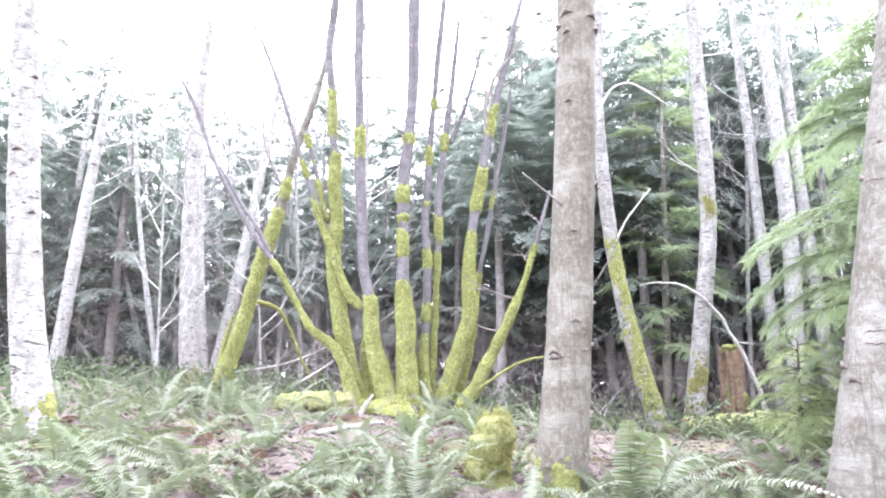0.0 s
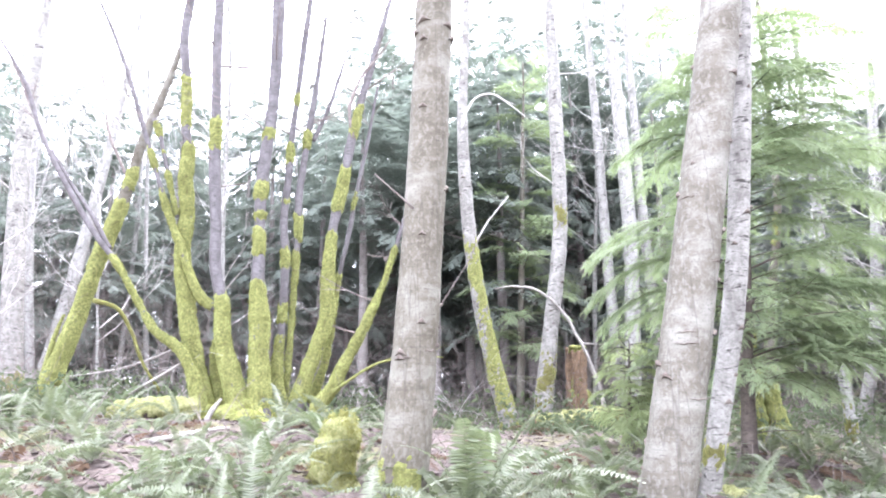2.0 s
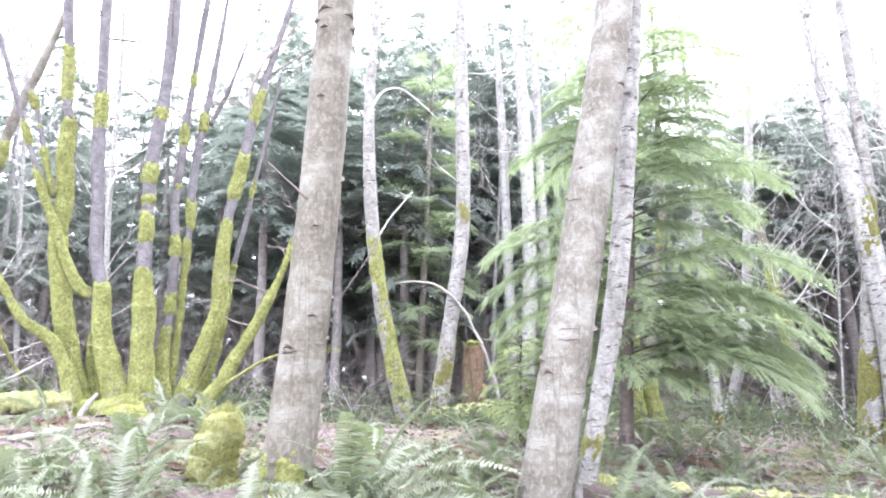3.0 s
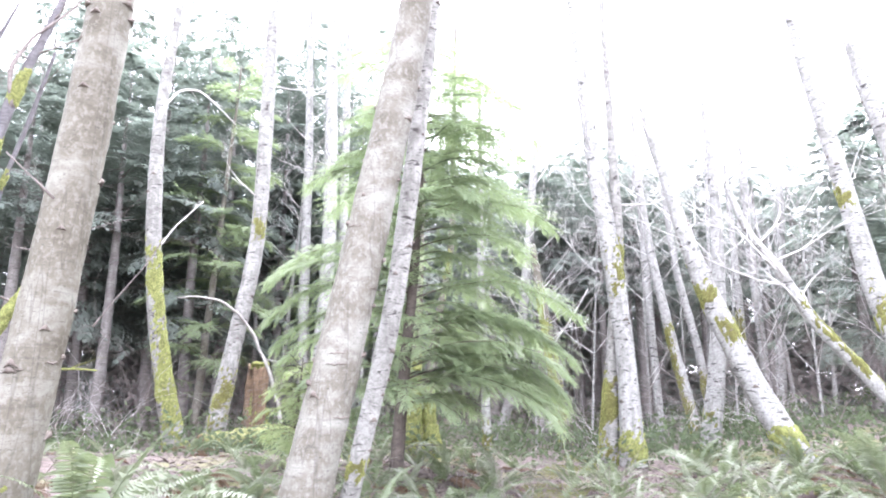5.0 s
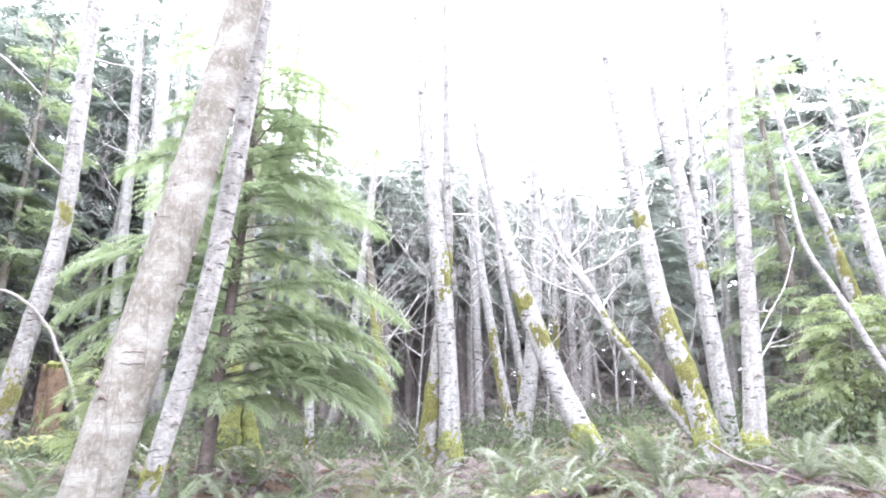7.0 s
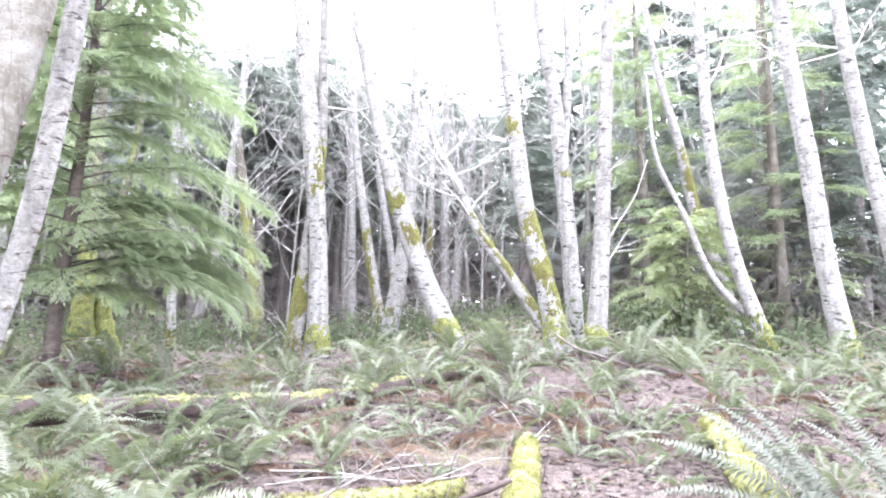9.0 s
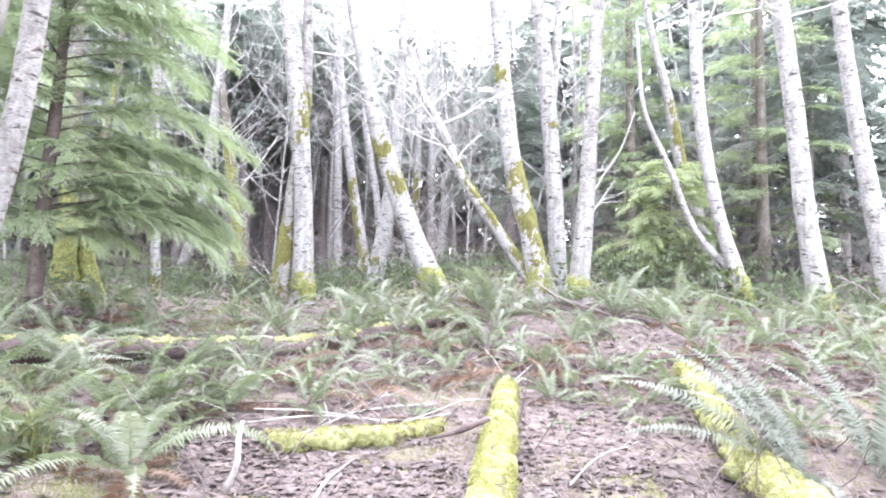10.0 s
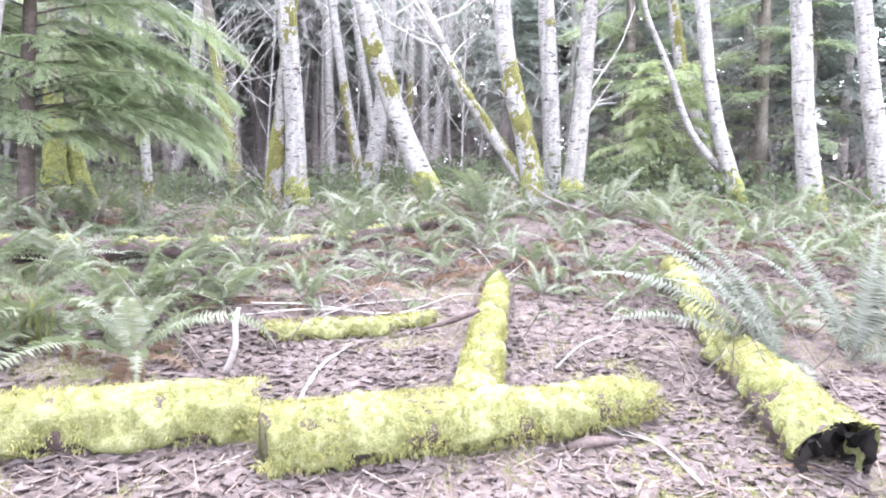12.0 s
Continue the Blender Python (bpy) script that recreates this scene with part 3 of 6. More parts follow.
for lo, hi in ((1.2, 4.19), (4.31, 4.68)):
    part("moss", sleeve(trunk_path(rooted(LEANING), 0.05) - np.array([*tree.location, 0]), lo - tree.location[2], hi - tree.location[2], 0.022, lo), bole, "yellow-green moss sleeve")
fork(tree, [(-3.28, 9.15, 1.47, 0.045), (-3.20, 9.15, 1.95, 0.041), (-3.15, 9.15, 2.27, 0.029), (-3.07, 9.15, 2.54, 0.017)], MOSS, "mossy_fork")
alder("slim white alder leaning at the wood edge", [(9.99, 10.14, 0.28, 0.105), (10.22, 9.64, 1.99, 0.106), (10.37, 9.30, 4.24, 0.107), (10.48, 9.07, 6.41, 0.084), (10.52, 8.99, 7.14, 0.060), (10.53, 8.97, 7.54, 0.043)],
      BARK_WHITE, [], [(3.5, 8.5, 10, 1.4, 0.5, 2)], 10, 0.11, 0.070, seed=18, knots=0)
alder("mossy alder with a fan of bare branches", [(9.87, 8.01, 0.75, 0.130), (9.78, 8.20, 2.49, 0.114), (9.71, 8.35, 3.80, 0.093), (9.69, 8.41, 4.30, 0.071), (9.68, 8.43, 4.60, 0.052)],
      BARK_GREY, [(0.53, 3.80, 0.015, 0.90, 0.70)], [(2.6, 4.5, 13, 1.9, 0.7, 3)], 12, 0.06, 0.070, seed=19, knots=0, moss_mat=MOSS)
alder("white alder with mossy foot beside its twin stem", [(8.06, 5.26, 0.58, 0.174), (8.06, 5.25, 2.06, 0.133), (8.02, 5.35, 3.74, 0.143), (7.97, 5.46, 4.94, 0.127), (7.93, 5.55, 6.14, 0.106), (7.90, 5.61, 7.19, 0.085), (7.86, 5.69, 9.68, 0.051)],
      BARK_WHITE, [(0.48, 1.33, 0.030, None, 0.00), (2.90, 3.91, 0.013, 3.11, -0.30)], [(4, 8, 8, 1.4, 0.5, 2)], 16, 0.06, 0.070, seed=20, knots=22)
alder("slim alder with moss patches beside its twin stem", [(8.00, 5.61, 0.62, 0.168), (8.07, 5.48, 2.06, 0.101), (8.15, 5.29, 3.77, 0.085), (8.16, 5.27, 5.24, 0.068), (8.17, 5.25, 8.24, 0.039)],
      BARK_SCARRED, [(0.51, 2.06, 0.016, 0.90, 0.50), (3.26, 4.03, 0.013, 3.11, 0.10)], [(4, 7.5, 6, 1.3, 0.5, 2)], 14, 0.06, 0.070, seed=21, knots=10)
alder("thin white alder pole at the wood edge", [(12.30, 7.52, 0.41, 0.088), (12.29, 7.55, 3.71, 0.089), (12.30, 7.52, 6.29, 0.077), (12.29, 7.53, 7.60, 0.058), (12.29, 7.54, 8.00, 0.042)],
      BARK_WHITE, [], [(4, 9, 12, 1.7, 0.8, 3)], 8, 0.11, 0.070, seed=22, knots=0)
alder("thin alder pole with mossy lower trunk", [(11.72, 6.40, 0.83, 0.111), (11.58, 6.71, 2.95, 0.094), (11.48, 6.91, 4.73, 0.083), (11.43, 7.01, 6.54, 0.072), (11.43, 7.02, 6.94, 0.052)],
      BARK_WHITE, [(0.65, 3.18, 0.013, 0.90, 0.10)], [(4, 8.5, 12, 1.7, 0.8, 3)], 10, 0.11, 0.070, seed=23, knots=0)
alder("white alder crossing behind a leaning one", [(9.61, 5.01, 0.64, 0.151), (9.72, 4.76, 2.16, 0.124), (9.79, 4.62, 3.60, 0.096), (9.81, 4.56, 5.06, 0.077), (9.81, 4.57, 6.04, 0.053), (9.81, 4.57, 6.44, 0.039)],
      BARK_WHITE, [(0.55, 0.83, 0.020, None, 0.00), (1.02, 1.40, 0.013, 0.90, 0.00)], [(3.5, 7, 12, 1.7, 0.8, 3)], 12, 0.06, 0.070, seed=24, knots=12)
alder("white leaning alder with moss patches over ferns", [(8.90, 3.44, 0.74, 0.182), (8.71, 3.85, 1.81, 0.154), (8.59, 4.12, 2.65, 0.151), (8.48, 4.35, 3.58, 0.118), (8.39, 4.55, 4.60, 0.084), (8.29, 4.75, 5.63, 0.051), (8.28, 4.78, 5.83, 0.038)],
      BARK_WHITE, [(0.61, 1.19, 0.024, None, 0.00), (1.98, 2.73, 0.016, 3.11, 0.20), (2.65, 3.41, 0.013, 0.90, -0.10)], [(3.2, 6.5, 16, 1.9, 0.6, 3)], 16, 0.06, 0.070, seed=25, knots=20)
alder("thin white alder pole at the wood edge", [(12.72, 6.61, 0.79, 0.095), (12.66, 6.73, 2.43, 0.089), (12.55, 6.98, 4.22, 0.077), (12.52, 7.06, 6.29, 0.058), (12.51, 7.06, 6.69, 0.042)],
      BARK_WHITE, [(1.42, 2.18, 0.013, 0.90, 0.40)], [(4, 8, 12, 1.7, 0.8, 3)], 8, 0.11, 0.070, seed=26, knots=0)
alder("thin alder pole with upswept bare branches", [(14.15, 5.91, 0.89, 0.108), (14.27, 5.65, 3.48, 0.095), (14.38, 5.41, 5.68, 0.082), (14.39, 5.38, 6.08, 0.060)],
      BARK_WHITE, [], [(2.5, 8, 14, 1.9, 0.8, 3)], 8, 0.11, 0.070, seed=27, knots=0)
alder("thin alder pole with upswept bare branches", [(14.08, 6.07, 1.02, 0.095), (14.08, 6.05, 4.57, 0.096), (14.10, 6.01, 6.79, 0.069), (14.11, 6.00, 7.19, 0.050)],
      BARK_WHITE, [], [(3, 8.5, 12, 1.9, 0.8, 3)], 8, 0.11, 0.070, seed=28, knots=0)
alder("thin alder pole with upswept bare branches", [(13.90, 6.44, 1.02, 0.081), (13.94, 6.37, 3.88, 0.082), (13.95, 6.34, 6.37, 0.055), (13.95, 6.34, 6.77, 0.040)],
      BARK_WHITE, [(2.25, 3.47, 0.013, 0.90, 0.40)], [(3, 8, 12, 1.9, 0.8, 3)], 8, 0.11, 0.070, seed=29, knots=0)
alder("half fallen alder propped at a steep slant", [(9.11, 2.03, 0.89, 0.095), (8.88, 2.54, 1.72, 0.080), (8.68, 2.97, 2.44, 0.072), (8.54, 3.27, 3.16, 0.064), (8.46, 3.45, 3.52, 0.048), (8.35, 3.67, 4.29, 0.034)],
      BARK_WHITE, [(0.77, 2.84, 0.012, 3.11, -0.50)], [(2.4, 4.2, 9, 1.5, 0.6, 2)], 12, 0.06, 0.070, seed=30, knots=3)
alder("white alder with moss down its flank among ferns", [(9.05, 1.92, 0.81, 0.173), (8.98, 2.08, 1.64, 0.134), (8.88, 2.29, 2.59, 0.127), (8.83, 2.40, 3.62, 0.111), (8.78, 2.51, 4.75, 0.096), (8.72, 2.65, 5.89, 0.072), (8.69, 2.70, 6.49, 0.052)],
      BARK_WHITE, [(0.70, 1.36, 0.022, None, 0.00), (0.89, 2.91, 0.016, 3.11, 0.05), (3.62, 4.19, 0.013, 0.90, -0.30)], [(4, 8.5, 10, 1.4, 0.5, 2)], 16, 0.06, 0.070, seed=31, knots=22)
tree = alder("clean white forked alder trunk", [(9.84, 1.88, 0.86, 0.136), (9.82, 1.93, 2.09, 0.128), (9.79, 2.01, 3.29, 0.120), (9.73, 2.12, 4.68, 0.112), (9.66, 2.28, 5.73, 0.095), (9.64, 2.32, 6.23, 0.069)],
      BARK_WHITE, [(3.16, 3.46, 0.013, 3.11, 0.20)], [(4.5, 7.5, 8, 1.3, 0.5, 2)], 14, 0.06, 0.070, seed=32, knots=18)
fork(tree, [(9.89, 2.02, 3.53, 0.069), (9.92, 1.95, 4.45, 0.070), (9.93, 1.92, 5.34, 0.061), (9.92, 1.95, 6.14, 0.044), (9.92, 1.95, 6.44, 0.032)], BARK_WHITE)
alder("grey-white upright alder with mossy foot", [(9.07, 1.42, 0.75, 0.146), (9.11, 1.32, 2.02, 0.116), (9.14, 1.26, 3.19, 0.101), (9.17, 1.20, 4.52, 0.094), (9.19, 1.14, 5.64, 0.071), (9.23, 1.07, 8.14, 0.042)],
      BARK_SCARRED, [(0.56, 1.25, 0.026, None, 0.00)], [(1.8, 3.2, 3, 0.7, 0.4, 1), (5, 8, 6, 1.3, 0.5, 2)], 16, 0.06, 0.070, seed=34, knots=20)
tree = alder("white curved alder leaning out of ferns", [(10.16, -0.69, 0.64, 0.116), (9.97, -0.29, 2.04, 0.086), (9.88, -0.09, 3.29, 0.086), (9.83, 0.00, 4.73, 0.071), (9.77, 0.13, 8.22, 0.038)],
      BARK_WHITE, [(0.52, 1.26, 0.024, None, 0.00)], [(4, 8, 8, 1.3, 0.5, 2)], 14, 0.06, 0.070, seed=35, knots=16)
fork(tree, [(10.14, -0.42, 1.18, 0.055), (9.99, -0.10, 1.57, 0.047), (9.80, 0.32, 2.60, 0.040), (9.65, 0.63, 3.39, 0.032), (9.62, 0.70, 4.12, 0.024), (9.61, 0.73, 4.61, 0.017)], BARK_WHITE)
alder("slanting alder with moss patches by young conifers", [(13.67, -0.20, 0.79, 0.141), (13.61, -0.06, 1.54, 0.130), (13.41, 0.37, 2.96, 0.120), (13.28, 0.65, 4.50, 0.088), (13.15, 0.94, 5.72, 0.066), (13.02, 1.21, 7.70, 0.042)],
      BARK_WHITE, [(2.52, 4.72, 0.013, 3.11, 0.10)], [(3.5, 7.5, 8, 1.3, 0.5, 2)], 10, 0.11, 0.070, seed=37, knots=0)
alder("stout white alder with mossy foot among ferns", [(10.59, -1.62, 0.57, 0.163), (10.49, -1.42, 1.88, 0.133), (10.42, -1.27, 3.38, 0.126), (10.33, -1.08, 4.89, 0.111), (10.18, -0.74, 9.38, 0.053)],
      BARK_WHITE, [(0.41, 1.15, 0.026, None, 0.00)], [(4.5, 9, 9, 1.3, 0.5, 2)], 16, 0.06, 0.070, seed=38, knots=24)
alder("stout white alder at the edge of ferns", [(11.00, -2.52, 0.57, 0.155), (10.92, -2.33, 1.66, 0.132), (10.78, -2.05, 3.22, 0.106), (10.68, -1.83, 4.82, 0.095), (10.53, -1.50, 8.80, 0.048)],
      BARK_WHITE, [(0.42, 0.96, 0.016, 0.90, 0.40)], [(4.5, 8.5, 8, 1.3, 0.5, 2)], 14, 0.06, 0.070, seed=39, knots=18)
alder("thin alder pole before dark conifers", [(16.26, -1.01, 0.45, 0.114), (16.24, -0.98, 3.75, 0.102), (16.22, -0.93, 6.98, 0.077), (16.21, -0.92, 8.98, 0.049)],
      BARK_GREY, [], [(2, 8, 12, 1.3, 0.4, 2)], 8, 0.11, 0.070, seed=40, knots=0)
alder("alder with thick bright moss round its foot behind a hemlock", [(6.19, 7.86, 0.45, 0.194), (6.20, 7.85, 1.37, 0.117), (6.24, 7.76, 2.78, 0.070), (6.27, 7.70, 4.37, 0.055), (6.28, 7.68, 5.17, 0.047), (6.29, 7.64, 8.17, 0.027)],
      BARK_GREY, [(0.33, 2.55, 0.030, None, 0.00)], [(4, 8, 4, 1.2, 0.5, 2)], 12, 0.06, 0.070, seed=41, knots=0, moss_mat=MOSS)
alder("leaning mossy alder stem behind a hemlock", [(6.52, 7.63, 0.44, 0.158), (6.45, 7.77, 1.22, 0.095), (6.51, 7.65, 2.49, 0.064), (6.63, 7.40, 3.87, 0.052), (6.65, 7.35, 4.85, 0.040), (6.69, 7.25, 7.85, 0.023)],
      BARK_GREY, [(0.35, 1.86, 0.030, None, 0.00), (3.30, 4.03, 0.013, 0.90, 0.30)], [(4, 8, 4, 1.2, 0.5, 2)], 12, 0.06, 0.070, seed=42, knots=0, moss_mat=MOSS)
alder("slim pale alder behind hemlock sprays", [(7.15, 7.22, 0.59, 0.075), (7.15, 7.23, 1.80, 0.063), (7.14, 7.25, 3.48, 0.067), (7.15, 7.23, 4.33, 0.051), (7.17, 7.18, 7.33, 0.029)],
      BARK_WHITE, [(0.47, 1.38, 0.013, 3.11, 0.30)], [(3, 7, 6, 1.3, 0.5, 2)], 10, 0.11, 0.070, seed=43, knots=0)
MOSS_TUFT = leaf_material("moss_tuft", (0.20, 0.205, 0.06), (0.36, 0.36, 0.13), (0.40, 0.42, 0.12), 0.9, 0.1, True, 20.0, 0.25)
MAPLE = maple("many-stemmed maple sleeved in bright yellow-green moss", (-0.62, 8.45))
maple_stem(MAPLE, [(-1.16, 8.40, 1.24, 0.099), (-1.23, 8.40, 1.54, 0.077), (-1.32, 8.40, 1.80, 0.059), (-1.46, 8.40, 2.04, 0.052), (-1.75, 8.40, 2.25, 0.037), (-1.99, 8.40, 2.63, 0.034), (-2.29, 8.40, 3.13, 0.031), (-2.51, 8.40, 3.41, 0.035), (-2.92, 8.40, 4.06, 0.032), (-3.29, 8.40, 4.73, 0.028), (-3.58, 8.40, 5.47, 0.025), (-4.14, 8.40, 6.37, 0.013)], [(1.12, 3.25)], [(4.2, 6.2, 4, 0.9, 0.6, 1)], 3)
maple_stem(MAPLE, [(-2.38, 8.42, 3.29, 0.035), (-2.63, 8.42, 3.74, 0.026), (-2.89, 8.42, 4.11, 0.024), (-3.18, 8.42, 4.57, 0.020)], [], (), 4)
maple_stem(MAPLE, [(-1.14, 8.60, 1.40, 0.098), (-1.25, 8.60, 1.77, 0.091), (-1.36, 8.60, 2.15, 0.100), (-1.46, 8.60, 2.69, 0.094), (-1.54, 8.60, 3.33, 0.087), (-1.52, 8.60, 3.74, 0.084), (-1.57, 8.60, 4.42, 0.078), (-1.56, 8.60, 4.72, 0.074), (-1.60, 8.60, 4.98, 0.054), (-1.66, 8.60, 5.84, 0.060), (-1.72, 8.60, 6.30, 0.064), (-1.66, 8.60, 7.36, 0.057), (-1.64, 8.60, 8.26, 0.040)], [(1.28, 4.84), (5.01, 5.86)], [(4.8, 8, 8, 1.3, 0.6, 2)], 5)
maple_stem(MAPLE, [(-1.05, 8.48, 2.54, 0.053), (-1.20, 8.48, 2.64, 0.054), (-1.40, 8.48, 2.97, 0.042), (-1.57, 8.48, 3.43, 0.043), (-1.70, 8.48, 3.73, 0.036), (-1.95, 8.48, 4.46, 0.028), (-2.14, 8.48, 5.02, 0.033), (-2.41, 8.48, 5.82, 0.029), (-2.65, 8.48, 6.42, 0.025), (-2.92, 8.48, 6.99, 0.013)], [(2.54, 4.17), (4.36, 4.74)], [(4.8, 6.8, 5, 0.9, 0.6, 1)], 6)
maple_stem(MAPLE, [(-1.63, 8.54, 3.77, 0.024), (-1.73, 8.54, 4.14, 0.028), (-1.80, 8.54, 4.43, 0.029), (-1.86, 8.54, 4.66, 0.025), (-1.94, 8.54, 4.96, 0.033), (-2.01, 8.54, 5.14, 0.038)], [(3.77, 4.47), (4.61, 4.73), (4.85, 5.14)], (), 7)
maple_stem(MAPLE, [(-0.97, 8.66, 1.36, 0.053), (-1.05, 8.66, 1.70, 0.050), (-1.08, 8.66, 2.00, 0.038), (-1.07, 8.66, 2.27, 0.019)], [(1.24, 2.23)], (), 8)
maple_stem(MAPLE, [(-0.71, 8.40, 1.29, 0.128), (-0.84, 8.40, 1.76, 0.115), (-0.94, 8.40, 2.13, 0.090), (-0.99, 8.40, 2.67, 0.080), (-1.07, 8.40, 2.98, 0.077), (-1.12, 8.40, 3.69, 0.071), (-1.18, 8.40, 4.52, 0.080), (-1.19, 8.40, 4.95, 0.065), (-1.23, 8.40, 5.83, 0.066), (-1.26, 8.40, 7.22, 0.064), (-1.27, 8.40, 8.10, 0.048)], [(1.17, 2.73), (4.66, 5.19)], [(3.2, 8, 9, 1.0, 0.25, 2)], 9)
maple_stem(MAPLE, [(-0.46, 8.40, 1.36, 0.143), (-0.49, 8.40, 1.91, 0.116), (-0.51, 8.40, 2.42, 0.125), (-0.54, 8.40, 2.70, 0.099), (-0.55, 8.40, 3.29, 0.077), (-0.56, 8.40, 3.69, 0.070), (-0.56, 8.40, 4.10, 0.083), (-0.52, 8.40, 4.73, 0.085), (-0.49, 8.40, 4.99, 0.073), (-0.44, 8.40, 5.83, 0.083), (-0.43, 8.40, 7.22, 0.090), (-0.40, 8.40, 8.10, 0.070)], [(1.24, 2.91), (3.21, 3.65), (3.69, 3.9), (3.97, 4.27), (4.84, 5.1)], [(4.8, 8, 7, 1.1, 0.5, 2)], 10)
maple_stem(MAPLE, [(-0.24, 8.70, 1.40, 0.084), (-0.28, 8.70, 1.77, 0.065), (-0.24, 8.70, 2.31, 0.051), (-0.22, 8.70, 2.95, 0.060), (-0.22, 8.70, 3.31, 0.060), (-0.26, 8.70, 3.77, 0.053), (-0.22, 8.70, 4.45, 0.054), (-0.20, 8.70, 4.94, 0.047), (-0.14, 8.70, 5.66, 0.039), (-0.08, 8.70, 6.36, 0.048), (0.02, 8.70, 7.42, 0.040)], [(1.28, 2.25), (2.36, 2.71), (3.09, 3.45), (4.01, 4.15), (4.63, 5.0), (5.52, 5.78)], [(4.8, 7.2, 6, 1.1, 0.5, 2)], 11)
maple_stem(MAPLE, [(-0.16, 8.80, 1.43, 0.035), (-0.13, 8.80, 2.01, 0.031), (-0.10, 8.80, 2.64, 0.028), (-0.08, 8.80, 3.33, 0.041), (-0.06, 8.80, 3.63, 0.045), (-0.07, 8.80, 4.10, 0.058), (0.01, 8.80, 4.93, 0.047), (0.10, 8.80, 5.66, 0.043), (0.19, 8.80, 6.51, 0.035), (0.25, 8.80, 7.14, 0.022)], [(1.31, 3.46), (3.51, 3.97), (4.91, 5.25)], [(4.8, 7, 5, 1.0, 0.5, 2)], 12)
maple_stem(MAPLE, [(0.11, 8.85, 5.09, 0.034), (0.31, 8.85, 5.59, 0.030), (0.47, 8.85, 6.15, 0.026), (0.59, 8.85, 6.61, 0.013)], [], [(5.2, 6.5, 4, 0.7, 0.5, 1)], 13)
maple_stem(MAPLE, [(0.02, 8.60, 1.42, 0.102), (0.12, 8.60, 1.73, 0.084), (0.23, 8.60, 2.03, 0.088), (0.36, 8.60, 2.47, 0.089), (0.36, 8.60, 2.93, 0.086), (0.41, 8.60, 3.66, 0.064), (0.52, 8.60, 4.25, 0.078), (0.58, 8.60, 4.59, 0.066), (0.63, 8.60, 4.92, 0.070), (0.74, 8.60, 5.47, 0.055), (0.93, 8.60, 6.21, 0.051), (1.11, 8.60, 6.97, 0.039), (1.25, 8.60, 7.50, 0.031)], [(1.3, 3.7), (3.91, 4.68), (5.05, 5.6)], [(5, 7.3, 6, 1.1, 0.5, 2)], 14)
maple_stem(MAPLE, [(0.21, 8.95, 1.42, 0.051), (0.33, 8.95, 1.78, 0.040), (0.43, 8.95, 2.26, 0.028), (0.51, 8.95, 2.99, 0.029), (0.68, 8.95, 3.84, 0.038), (0.74, 8.95, 4.23, 0.026), (0.91, 8.95, 5.13, 0.030), (1.07, 8.95, 6.11, 0.018)], [(1.3, 3.16), (4.08, 4.36)], [(4.5, 6, 4, 0.9, 0.5, 1)], 15)
maple_stem(MAPLE, [(0.28, 8.50, 1.31, 0.078), (0.46, 8.50, 1.54, 0.074), (0.59, 8.50, 1.82, 0.064), (0.81, 8.50, 2.22, 0.057), (0.97, 8.50, 2.59, 0.050), (1.07, 8.50, 2.80, 0.027), (1.21, 8.50, 3.19, 0.027), (1.36, 8.50, 3.68, 0.032), (1.52, 8.50, 4.23, 0.020)], [(1.19, 3.49)], [(2.2, 4.1, 7, 0.8, 0.3, 1)], 16)


